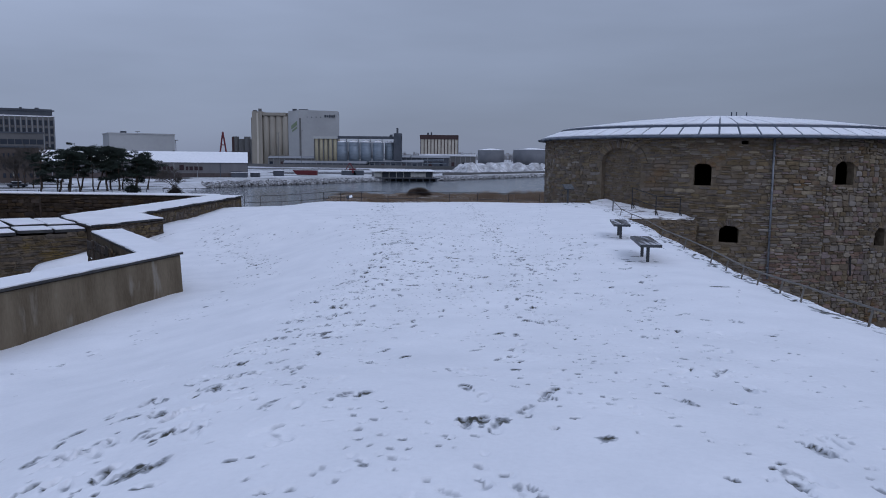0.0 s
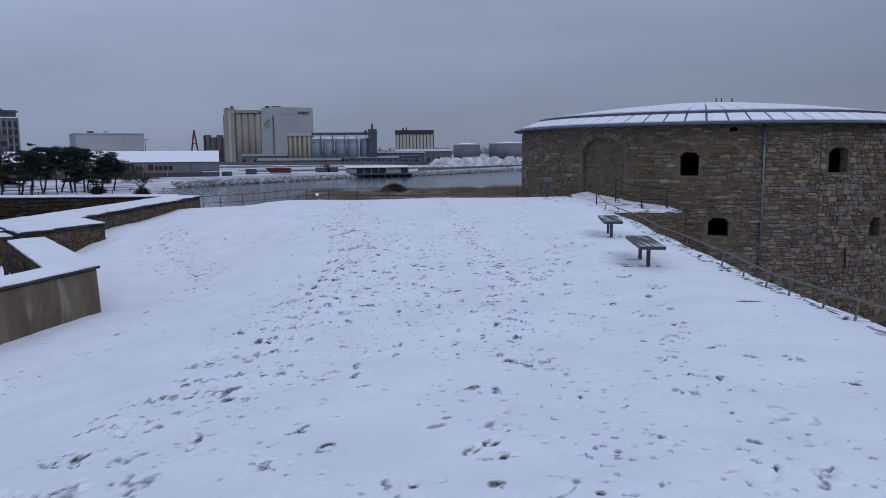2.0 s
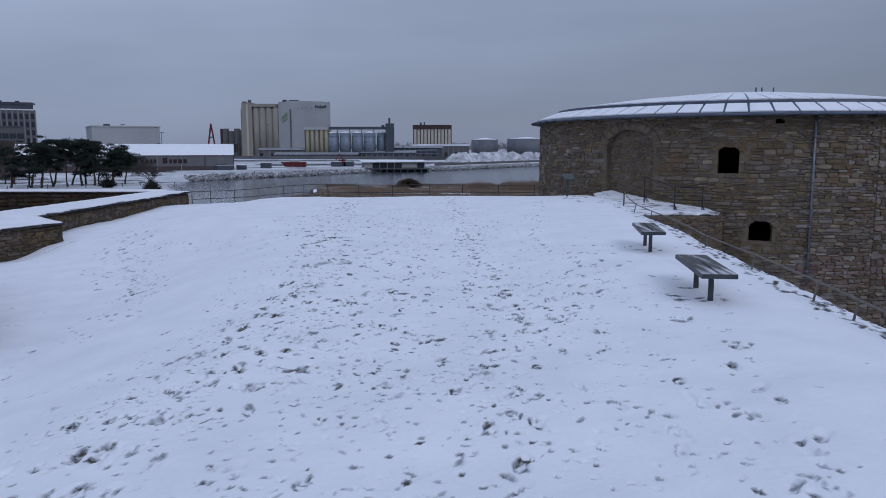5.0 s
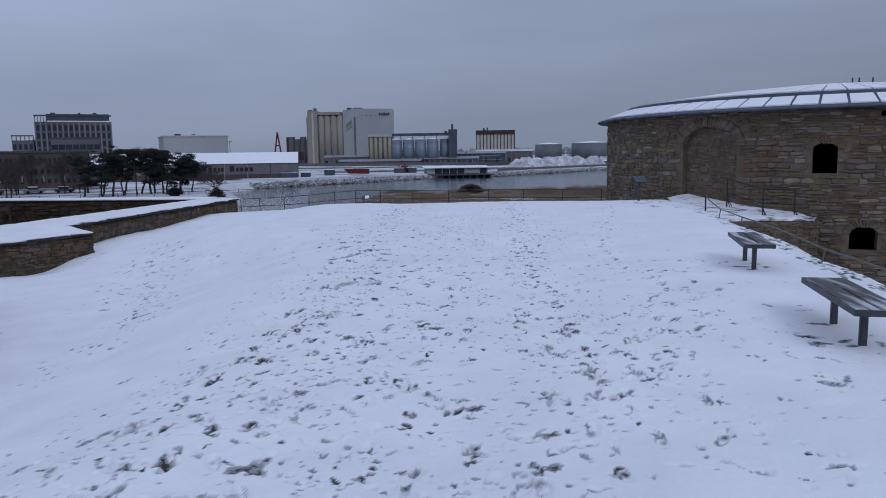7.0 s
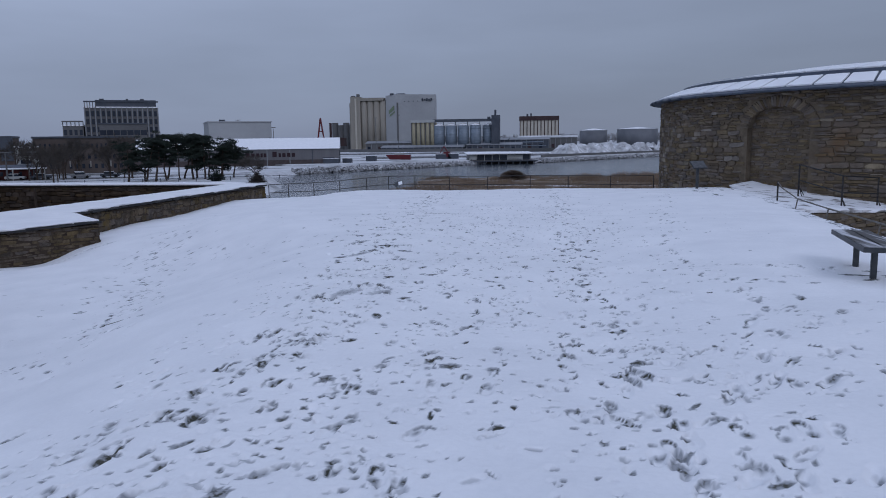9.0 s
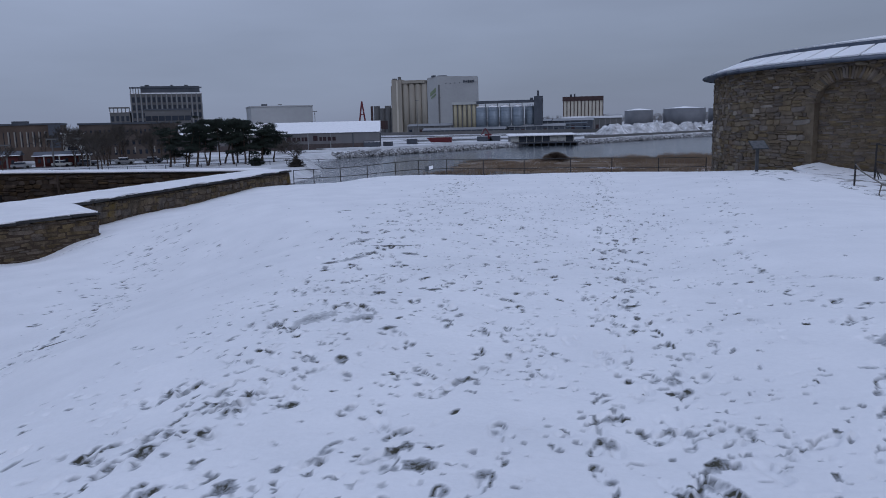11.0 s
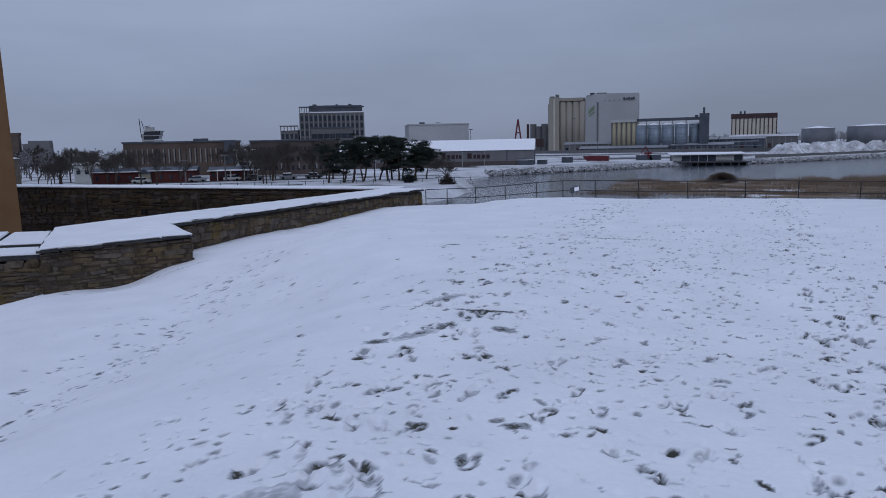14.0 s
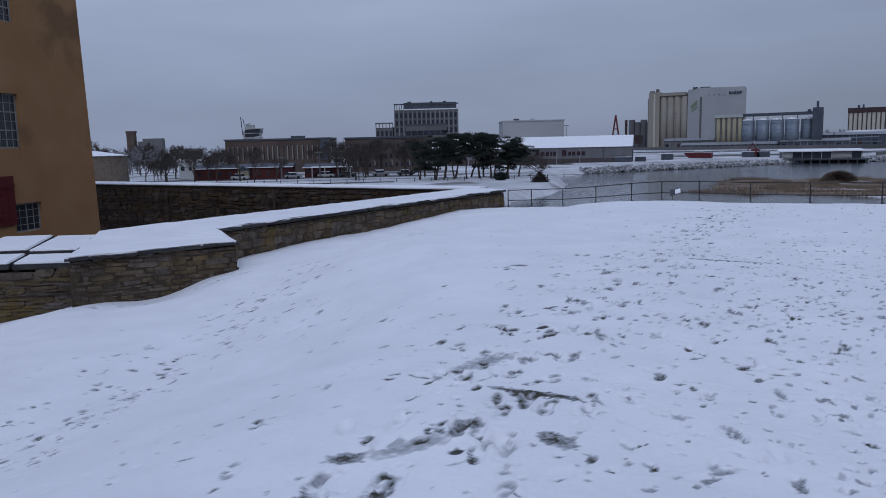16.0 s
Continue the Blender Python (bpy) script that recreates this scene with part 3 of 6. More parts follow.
# ---- round bastion ----
BX, BY, BR, BTOP, BLOW = 18.7, 48.7, 11.7, 3.2, -9.0
THICK = 0.5
OPENINGS = [  # angle from, to (degrees), bottom, spring, rise
    (-25.9, -21.4, 0.55, 1.55, 0.22),
    (10.4, 16.1, 0.68, 1.66, 0.30),
    (-18.7, -13.8, -2.52, -1.82, 0.26),
    (25.3, 29.7, -2.72, -1.95, 0.28),
    (-14.4, -12.6, 2.78, 2.93, 0.06),
]
BLIND = (-53.4, -40.4, -0.9, 1.75, 0.86)


def on_bastion(a, z, r=BR):
    t = radians(a)
    return Vector((BX + r * math.sin(t), BY - r * math.cos(t), z))


def build_bastion():
    thing = base("bastion", pose(BX, BY, BLOW), "round rubble-stone bastion with small arched gun openings", "bastion")
    inv = Matrix.Translation((-BX, -BY, -BLOW))
    angles = sorted({-180.0 + 5 * k for k in range(73)} | {o[k] for o in OPENINGS for k in (0, 1)} | set(BLIND[:2]))
    levels = sorted({BLOW, -6.0, BTOP} | {o[2] for o in OPENINGS} | {o[3] + o[4] for o in OPENINGS} | {BLIND[2], BLIND[3] + BLIND[4]})
    wall = Shape()

    def hole(a, z, deep):
        for o in OPENINGS:
            if o[0] - 0.01 < a < o[1] + 0.01 and o[2] - 0.01 < z < o[3] + o[4] + 0.01:
                return True
        return not deep and BLIND[0] < a < BLIND[1] and BLIND[2] < z < BLIND[3] + BLIND[4]

    for a, b in zip(angles, angles[1:]):
        for lo, hi in zip(levels, levels[1:]):
            if not hole((a + b) / 2, (lo + hi) / 2, False):
                wall.add([on_bastion(a, lo), on_bastion(b, lo), on_bastion(b, hi), on_bastion(a, hi)], [(0, 1, 2, 3)])
            if not hole((a + b) / 2, (lo + hi) / 2, True):
                r = BR - THICK
                wall.add([on_bastion(a, lo, r), on_bastion(b, lo, r), on_bastion(b, hi, r), on_bastion(a, hi, r)], [(3, 2, 1, 0)])
        wall.add([on_bastion(a, BTOP), on_bastion(b, BTOP), on_bastion(b, BTOP, BR - THICK), on_bastion(a, BTOP, BR - THICK)], [(0, 1, 2, 3)])
    for k, (a0, a1, lo, spring, rise) in enumerate([*OPENINGS, BLIND]):
        deep = BR - (0.28 if k == len(OPENINGS) else THICK)
        n = 10
        curve = [(a0 + (a1 - a0) * i / n, spring + rise * math.sqrt(max(0, 1 - (2 * i / n - 1) ** 2))) for i in range(n + 1)]
        top = spring + rise
        for (a, za), (b, zb) in zip(curve, curve[1:]):
            for r, flip in ((BR, 0), (deep, 1)):
                q = [on_bastion(a, za, r), on_bastion(b, zb, r), on_bastion(b, top, r), on_bastion(a, top, r)]
                wall.add(q, [(3, 2, 1, 0) if flip else (0, 1, 2, 3)])
            wall.add([on_bastion(a, za), on_bastion(a, za, deep), on_bastion(b, zb, deep), on_bastion(b, zb)], [(0, 1, 2, 3)])
        for a, flip in ((a0, 0), (a1, 1)):
            q = [on_bastion(a, lo), on_bastion(a, lo, deep), on_bastion(a, spring, deep), on_bastion(a, spring)]
            wall.add(q, [(3, 2, 1, 0) if flip else (0, 1, 2, 3)])
        wall.add([on_bastion(a0, lo), on_bastion(a1, lo), on_bastion(a1, lo, deep), on_bastion(a0, lo, deep)], [(0, 1, 2, 3)])
        if k == len(OPENINGS):
            for i in range(n):
                a, b = curve[i][0], curve[i + 1][0]
                wall.add([on_bastion(a, lo, deep), on_bastion(b, lo, deep), on_bastion(b, top, deep), on_bastion(a, top, deep)], [(0, 1, 2, 3)])
    floor_ring = [on_bastion(-180 + 10 * k, -8.5, BR - THICK) for k in range(36)]
    wall.add(floor_ring, [tuple(range(36))])
    wall.v = [inv @ Vector(q) for q in wall.v]
    wall.out("wall", MORTAR, thing)
    per = math.pi / 180 * BR

    def place(u, v):
        t = u / BR
        out = Vector((math.sin(t), -math.cos(t), 0))
        return Vector((BX, BY, v)) + out * (BR - 0.004), out, Vector((math.cos(t), math.sin(t), 0))

    def skip(a, b, lo, hi):
        a, b = a / per, b / per
        for a0, a1, z0, spring, rise in [*OPENINGS, BLIND]:
            ring = 0.20 if rise > 0.1 else 0.0
            if a1 - a0 > 8:
                ring = 0.34
            if a < a1 and b > a0 and hi > z0 + 0.03 and lo < spring:
                return True
            if a < a1 + ring / 0.25 and b > a0 - ring / 0.25 and hi > spring - 0.05 and lo < spring + rise + ring:
                mid, half = (a0 + a1) / 2, (a1 - a0) / 2 + ring / 0.22
                near_u = 0 if a < mid < b else min(abs(a - mid), abs(b - mid))
                if near_u < half and lo < spring + (rise + ring) * math.sqrt(max(0, 1 - (near_u / half) ** 2)):
                    return True
        return False

    def tone(u, v, r):
        a = u / per
        if -4.6 < v < -2.9 and -8 < a < 22 and r.random() < 0.6:
            return RED_STONE
        share = 0.08 if a < -32 else 0.18 if a < -8 else 0.42
        if r.random() < share:
            return PALE_STONE
        if a > -8 and r.random() < 0.22:
            return RED_STONE
        return STONE

    zone = lambda u, v: -58 < u / per < -32 and v > 0.4  # noqa: E731
    masonry(thing, place, -128 * per, 8 * per, -1.3, BTOP - 0.05, STONE, 0.09, 0.26, (0.22, 0.62), 0.045, skip, zone, 3, tone=tone)
    masonry(thing, place, -60 * per, 8 * per, -7.0, -1.3, STONE, 0.08, 0.22, (0.22, 0.62), 0.045, skip, None, 4, tone=tone)
    masonry(thing, place, 8 * per, 75 * per, -7.0, BTOP - 0.05, STONE, 0.13, 0.36, (0.16, 0.42), 0.06, skip, None, 5, tone=tone)

    # infill of the blind arch
    def place_in(u, v):
        t = u / BR
        out = Vector((math.sin(t), -math.cos(t), 0))
        return Vector((BX, BY, v)) + out * (BR - 0.284), out, Vector((math.cos(t), math.sin(t), 0))

    mid, half = (BLIND[0] + BLIND[1]) / 2, (BLIND[1] - BLIND[0]) / 2
    skip_in = lambda a, b, lo, hi: (lo + hi) / 2 > BLIND[3] + BLIND[4] * math.sqrt(max(0.0, 1 - (((a + b) / 2 / per - mid) / half) ** 2)) - 0.03  # noqa: E731
    masonry(thing, place_in, BLIND[0] * per, BLIND[1] * per, BLIND[2], BLIND[3] + BLIND[4], STONE, 0.07, 0.13, (0.2, 0.5), 0.03, skip_in, None, 6)
    # arch stones
    me_by = {}
    for a0, a1, lo, spring, rise in [*OPENINGS[:4], BLIND]:
        ring = 0.34 if a1 - a0 > 8 else 0.24
        n = 43 if a1 - a0 > 8 else 17
        for i in range(n):
            f = math.pi * (i + 0.5) / n
            half_w = (a1 - a0) / 2
            cu = (a0 + a1) / 2 - (half_w + ring / 0.41) * math.cos(f)
            cv = spring + (rise + ring / 2) * math.sin(f)
            p, out, along = place(cu * per, cv)
            k = i % len(STONES)
            if k not in me_by:
                me = bpy.data.meshes.new("arch_stone")
                me.from_pydata(STONES[k][0], [], STONES[k][1])
                me.materials.append(STONE)
                me_by[k] = me
            ob = new("arch_stone", me_by[k])
            ob.parent = thing
            lean = math.atan2(math.cos(f) * half_w * per * 1.0, math.sin(f) * max(rise, half_w * per * 0.7))
            frame_m = Matrix((along, -out, Vector((0, 0, 1)))).transposed().to_4x4()
            width = 0.9 * math.pi * (half_w * per + ring / 2) / n * (0.8 if rise < 0.4 else 1.0)
            ob.matrix_basis = inv @ Matrix.Translation(p) @ frame_m @ Matrix.Rotation(-lean, 4, "Y") @ Matrix.Diagonal((width * 1.05, 0.055, ring * 1.3, 1))

    # roof: a low cone in two tiers with standing seams
    roof = Shape()
    seg = 72
    tiers = [(12.15, BTOP + 0.02), (10.70, BTOP + 0.55), (10.65, BTOP + 0.68), (6.5, 4.40), (3.0, 4.72), (0.0, 4.80)]
    ring_at = lambda r, z: [on_bastion(-180 + 360 * k / seg, z, r) for k in range(seg)]  # noqa: E731
    for (r0, z0), (r1, z1), lift in ((tiers[0], tiers[1], 0.05), (tiers[2], tiers[3], 0.05), (tiers[3], tiers[4], 0.05), (tiers[4], tiers[5], 0.05)):
        lo, hi = ring_at(r0, z0), ring_at(max(r1, 0.02), z1)
        roof.add(lo + hi, [(i, (i + 1) % seg, seg + (i + 1) % seg, seg + i) for i in range(seg)])
        gap = 0.2 if r0 > 10 else 0.0
        lo = ring_at(r0 - gap, z0 + (z1 - z0) * gap / (r0 - r1) + lift)
        ease = 0.16 if r0 > 11 else 0.0
        hi = ring_at(max(r1 + ease, 0.02), z1 - (z1 - z0) * ease / (r0 - r1) + lift)
        for i in range(seg):
            a, b = lo[i].lerp(lo[(i + 1) % seg], 0.045), lo[i].lerp(lo[(i + 1) % seg], 0.955)
            c, d = hi[(i + 1) % seg].lerp(hi[i], 0.06), hi[(i + 1) % seg].lerp(hi[i], 0.94)
            q = [a, b, c, d]
            under = [x - Vector((0, 0, lift + 0.01)) for x in q]
            panel_snow = Shape()
            panel_snow.add(q + under, [(0, 1, 2, 3), (0, 4, 5, 1), (1, 5, 6, 2), (2, 6, 7, 3), (3, 7, 4, 0)])
            panel_snow.v = [inv @ Vector(w) for w in panel_snow.v]
            panel_snow.out("snow_panel", SNOW, thing)
    lo, hi = ring_at(*tiers[1]), ring_at(*tiers[2])
    roof.add(lo + hi, [(i, (i + 1) % seg, seg + (i + 1) % seg, seg + i) for i in range(seg)])
    rims = [(12.15, BTOP + 0.02), (12.2, BTOP), (12.2, BTOP - 0.07), (11.6, BTOP - 0.07)]
    for (r0, z0), (r1, z1) in zip(rims, rims[1:]):
        a, b = ring_at(r0, z0), ring_at(r1, z1)
        roof.add(a + b, [(i, (i + 1) % seg, seg + (i + 1) % seg, seg + i) for i in range(seg)])
    for sh, nm, mt, lb in ((roof, "roof", ZINC, "low conical zinc roof with standing seams"),):
        sh.v = [inv @ Vector(q) for q in sh.v]
        (sh.weld() if nm == "roof" else sh).out(nm, mt, thing, lb)
    gut = Shape()
    pts = ring_at(12.26, BTOP - 0.05)
    for i in range(seg):
        gut.tube(inv @ pts[i], inv @ pts[(i + 1) % seg], 0.05, sides=6)
    gut.out("gutter", ZINC, thing, smooth=True)
    for a in (-7, -1, 12):
        Shape().tube(inv @ on_bastion(a, 4.6, 3), inv @ on_bastion(a, 5.0, 3), 0.04).out("roof_vent", ZINC, thing)
    p = Shape()
    p.tube(inv @ on_bastion(-6.5, BTOP - 0.1, 11.83), inv @ on_bastion(-6.2, -4.4, 11.83), 0.06)
    for z in (2.2, 0.2, -1.8, -3.8):
        p.tube(inv @ on_bastion(-6.4, z - 0.04, 11.83), inv @ on_bastion(-6.4, z + 0.04, 11.83), 0.085)
    p.out("downpipe", GALV, thing, "grey galvanised downpipe", True)
    Shape().tube(inv @ on_bastion(16.6, -3.15, 11.78), inv @ on_bastion(17.0, -4.25, 11.78), 0.045).out("wall_anchor", IRON, thing)
    return thing


build_bastion()


# ---- parapets on the rampart ----
def fill(bm, ring):
    """Faces across a ring of vertices of any outline."""
    for tri in mathutils.geometry.tessellate_polygon([[Vector((v.co.x, v.co.y, 0)) for v in ring]]):
        f = bm.faces.new([ring[i] for i in tri])
        f.normal_update()
        if f.normal.z < 0:
            f.normal_flip()


def snow_cap(outline, z, thick, thing, name="snow", inset=0.03, jag=0.0, seed=0, mat=None):
    """Snow lying on a flat top: outline anticlockwise (x, y[, z]), drawn in a little and rounded at its rim."""
    r = random.Random(seed)
    pts = []
    n = len(outline)
    for i in range(n):
        a, b = outline[i], outline[(i + 1) % n]
        d = math.hypot(b[0] - a[0], b[1] - a[1])
        for k in range(max(1, int(d / 0.35))):
            f = k / max(1, int(d / 0.35))
            za, zb = (a[2] if len(a) > 2 else z), (b[2] if len(b) > 2 else z)
            pts.append((a[0] + (b[0] - a[0]) * f, a[1] + (b[1] - a[1]) * f, za + (zb - za) * f))
    m = len(pts)
    rims = []
    for off, up in ((inset, 0.0), (inset, thick * 0.6), (inset + 0.05, thick)):
        ring = []
        for i in range(m):
            a, b = Vector(pts[i - 1]), Vector(pts[(i + 1) % m])
            t = (b - a)
            t.z = 0
            t.normalize()
            inward = Vector((-t.y, t.x, 0))
            ring.append(Vector(pts[i]) + inward * (off + r.uniform(-jag, jag)) + Vector((0, 0, up + r.uniform(-0.006, 0.006))))
        rims.append(ring)
    v = [p for ring in rims for p in ring]
    f = [(k * m + i, k * m + (i + 1) % m, (k + 1) * m + (i + 1) % m, (k + 1) * m + i) for k in range(2) for i in range(m)]
    me = bpy.data.meshes.new(name)
    bm = bmesh.new()
    bv = [bm.verts.new(p) for p in v]
    for q in f:
        bm.faces.new([bv[i] for i in q])
    fill(bm, bv[2 * m:])
    bm.to_mesh(me)
    bm.free()
    me.materials.append(mat or SNOW)
    ob = new(name, me)
    ob.parent = thing
    return ob


def grown(outline, by):
    """Outline moved outward by a little."""
    n, out = len(outline), []
    for i in range(n):
        p, a, b = Vector(outline[i][:2]), Vector(outline[i - 1][:2]), Vector(outline[(i + 1) % n][:2])
        d1, d2 = (p - a).normalized(), (b - p).normalized()
        n1, n2 = Vector((d1.y, -d1.x)), Vector((d2.y, -d2.x))
        k = (n1 + n2).normalized()
        k = k / max(0.35, k.dot(n1))
        out.append((p.x + k.x * by, p.y + k.y * by, *outline[i][2:]))
    return out


# thin capping whose dark colour stands in for shadow under the snow's edge
def cap_slabs(outline, z, thing, thick=0.05):
    g = grown(outline, 0.07)
    g = [(x, y, (rest[0] if rest else z)) for x, y, *rest in g]
    n = len(g)
    v = [(x, y, t - thick) for x, y, t in g] + g
    sh = Shape().add(v, [(i, (i + 1) % n, n + (i + 1) % n, n + i) for i in range(n)])
    bm = bmesh.new()
    bv = [bm.verts.new(p) for p in sh.v]
    for f in sh.f:
        bm.faces.new([bv[i] for i in f])
    fill(bm, bv[n:])
    fill(bm, bv[:n])
    return part("capping", bm, SLATE, thing, "thin stone capping, darkened as the shadow line under the snow"), g


# wall with a rendered outer face, folding back at its tip
A_OUT = [(-11.35, -3.0, -0.53), (-6.60, 15.98, -0.53), (-10.70, 22.0, -0.60), (-11.25, 21.9, -0.62), (-11.35, 21.3, -0.60), (-7.45, 15.6, -0.53), (-12.05, -3.0, -0.53)]
wall_a = tagged(new("wall_parapet_rendered"), "stained grey rendered parapet wall capped with snow", "wall", kind="structure")


def parapet_body(outline, thing, mat, bottom, batter=0.0):
    n = len(outline)
    wide = grown(outline, batter)
    v = [(x, y, bottom) for x, y, *_ in wide] + [(x, y, z - 0.08) for x, y, z in outline]
    bm = bmesh.new()
    bv = [bm.verts.new(p) for p in v]
    for i in range(n):
        bm.faces.new([bv[i], bv[(i + 1) % n], bv[n + (i + 1) % n], bv[n + i]])
    fill(bm, bv[n:])
    return part("masonry_body", bm, mat, thing)


parapet_body(A_OUT, wall_a, RENDER, -4.5, 0.16)
_, g = cap_slabs(A_OUT, -0.53, wall_a)
snow_cap(g, -0.53, 0.05, wall_a, jag=0.012, seed=2)
place, length = straight((-11.35 - 0.13, 21.3 - 0.09), (-7.45 - 0.13, 15.6 - 0.09))
masonry(wall_a, place, 0.0, length, -3.6, -0.72, DARK_STONE, 0.12, 0.3, (0.25, 0.7), 0.03, seed=11)

# wall of the far parapet: a broad corner and a long straight run
B_OUT = [(-14.45, 27.6, -1.02), (-12.62, 30.55, -0.95), (-14.0, 31.25, -0.80), (-13.62, 46.85, -0.80), (-15.75, 48.1, -0.82), (-16.4, 31.6, -0.80), (-16.9, 30.0, -0.86)]
wall_b = tagged(new("wall_parapet_rubble"), "low rubble-stone parapet wall under a white snow cap", "wall", kind="structure")
parapet_body(B_OUT, wall_b, DARK_MORTAR, -5.0, 0.05)
_, g = cap_slabs(B_OUT, -0.8, wall_b)
snow_cap(g, -0.8, 0.075, wall_b, inset=0.07, jag=0.05, seed=3)
place, length = straight((-14.45, 27.6), (-12.62, 30.55))
masonry(wall_b, place, 0, length, -2.2, -1.06, PARAPET, 0.05, 0.14, (0.2, 0.55), 0.022, near=lambda u, v: True, seed=12)
place, length = straight((-14.0, 31.25), (-13.62, 46.85))
masonry(wall_b, place, 0, length, -1.9, -0.92, PARAPET, 0.09, 0.30, (0.16, 0.5), 0.022, near=lambda u, v: u < 9, seed=13, limit=200, joint=0.006)
place, length = straight((-12.62, 30.55), (-14.0, 31.25))
masonry(wall_b, place, 0, length, -1.8, -1.0, PARAPET, 0.1, 0.2, (0.2, 0.5), 0.04, seed=14)
place, length = straight((-13.62, 46.85), (-15.75, 48.1))
masonry(wall_b, place, 0, length, -2.2, -0.95, PARAPET, 0.1, 0.25, (0.2, 0.5), 0.04, seed=15)


def cap_edge(thing, p, q, seed):
    """Rough slabs along the top edge from p to q (x, y, z), each jutting out by its own amount."""
    r = random.Random(seed)
    a, b = Vector(p), Vector(q)
    run = (b - a).length
    turn = math.atan2(b.y - a.y, b.x - a.x)
    u = 0.0
    while u < run - 0.25:
        w = min(r.uniform(0.35, 1.05), run - u)
        c = a.lerp(b, (u + w / 2) / run)
        bm = bevelled_box(w - r.uniform(0.01, 0.06), r.uniform(0.34, 0.48), r.uniform(0.045, 0.085), 0.012)
        for v in bm.verts:
            v.co += Vector((r.uniform(-0.018, 0.018), r.uniform(-0.018, 0.018), r.uniform(-0.006, 0.006)))
        bm.transform(Matrix.Translation(c + Vector((0, 0, r.uniform(-0.03, 0.0)))) @ Matrix.Rotation(turn + r.uniform(-0.06, 0.06), 4, "Z") @ Matrix.Translation((0, 0.13 - r.uniform(0.0, 0.09), 0)) @ Matrix.Rotation(r.uniform(-0.05, 0.04), 4, "X"))
        part("cap_slab", bm, SLATE, thing)
        u += w


cap_edge(wall_b, (-14.0, 31.25, -0.79), (-13.62, 46.85, -0.79), 31)
cap_edge(wall_b, (-14.45, 27.6, -1.02), (-12.62, 30.55, -0.95), 32)

# the throat between both: stepped stone slabs on a rubble wall
throat = tagged(new("wall_embrasure"), "rubble wall with two stepped rows of snow-covered slabs", "wall", kind="structure")
E0, ED, EP = Vector((-14.75, 27.95)), Vector((-0.74, -0.67)), Vector((-0.67, 0.74))
at_e = lambda u, d: tuple(E0 + ED * u + EP * d)  # noqa: E731
T_OUT = [(*at_e(9, 0), -1.25), (*at_e(0, 0), -1.25), (*at_e(-0.5, 3.4), -1.25), (*at_e(9, 3.6), -1.25)]
parapet_body(T_OUT, throat, MORTAR, -6.0, 0.03)
place, length = straight(at_e(9, -0.03), at_e(0, -0.03))
masonry(throat, place, 0, length, -5.0, -1.27, PARAPET, 0.06, 0.2, (0.3, 0.8), 0.03, near=lambda u, v: u > 4, seed=16, limit=200)
rs = random.Random(5)
for row, (d0, d1, z) in enumerate(((-0.08, 1.15, -1.2), (1.05, 3.3, -1.05))):
    u = 0.06 - 0.1 * row
    for k in range(6):
        w = 1.2 + rs.uniform(-0.15, 0.15)
        up = 0.055 * (k % 2) + rs.uniform(-0.015, 0.015)
        c = E0 + ED * (u + w / 2) + EP * ((d0 + d1) / 2 + rs.uniform(-0.05, 0.05))
        m = Matrix.Translation((c.x, c.y, z + up)) @ Euler((radians(2.0), radians(rs.uniform(-1, 1)), math.atan2(0.67, 0.74) + radians(rs.uniform(-2, 2)))).to_matrix().to_4x4()
        bm = bevelled_box(w - 0.05, d1 - d0, 0.11, 0.012)
        bm.transform(m)
        slab = part("slab", bm, SLATE, throat)
        bm = bevelled_box(w - 0.09, d1 - d0 - 0.06, 0.06, 0.025)
        bm.transform(m @ Matrix.Translation((0, 0, 0.075)))
        part("snow", bm, SNOW, slab)
        u += w

# ---- far curtain wall ----
curtain = tagged(new("wall_curtain"), "long dark stone curtain wall with snow on its top", "wall", kind="structure")
C_OUT = [(-75.0, 47.6, -0.72), (-15.9, 48.05, -0.86), (-15.9, 49.6, -0.86), (-75.0, 49.5, -0.72)]
parapet_body(C_OUT, curtain, DARK_MORTAR, -9.0, 0.05)
_, g = cap_slabs(C_OUT, -0.8, curtain)
snow_cap(g, -0.8, 0.08, curtain, seed=4)
place, length = straight((-75.0, 47.56), (-15.9, 48.01))
masonry(curtain, place, 17, length, -5.0, -0.98, DARK_STONE, 0.14, 0.34, (0.25, 0.7), 0.05, seed=18)
for x in (-43.5, -36.0, -27.5):
    Shape().box(x, 47.46, -5.0, x + 0.07, 47.6, -0.95).out("wall_joint", DARK_STONE, curtain)
for x, w in ((-47, 0.35), (-31.5, 0.3), (-24, 0.45)):
    Shape().box(x, 47.4, -2.3, x + w, 47.6, -2.0).out("drain_hole", BLACK, curtain)


# ---- plastered castle wing ----
WHITE_WOOD = material("weathered_window_paint", (0.20, 0.195, 0.18), (0.30, 0.295, 0.28), 0.6, scale=5, fine=50, bump=0.1)
SHUTTER_RED = material("red_shutter_paint", (0.070, 0.007, 0.009), (0.12, 0.012, 0.014), 0.65, scale=3, fine=40, bump=0.2, stretch=(1, 1, 5))
PANE = glass_dark("old_pane", (0.03, 0.035, 0.042))


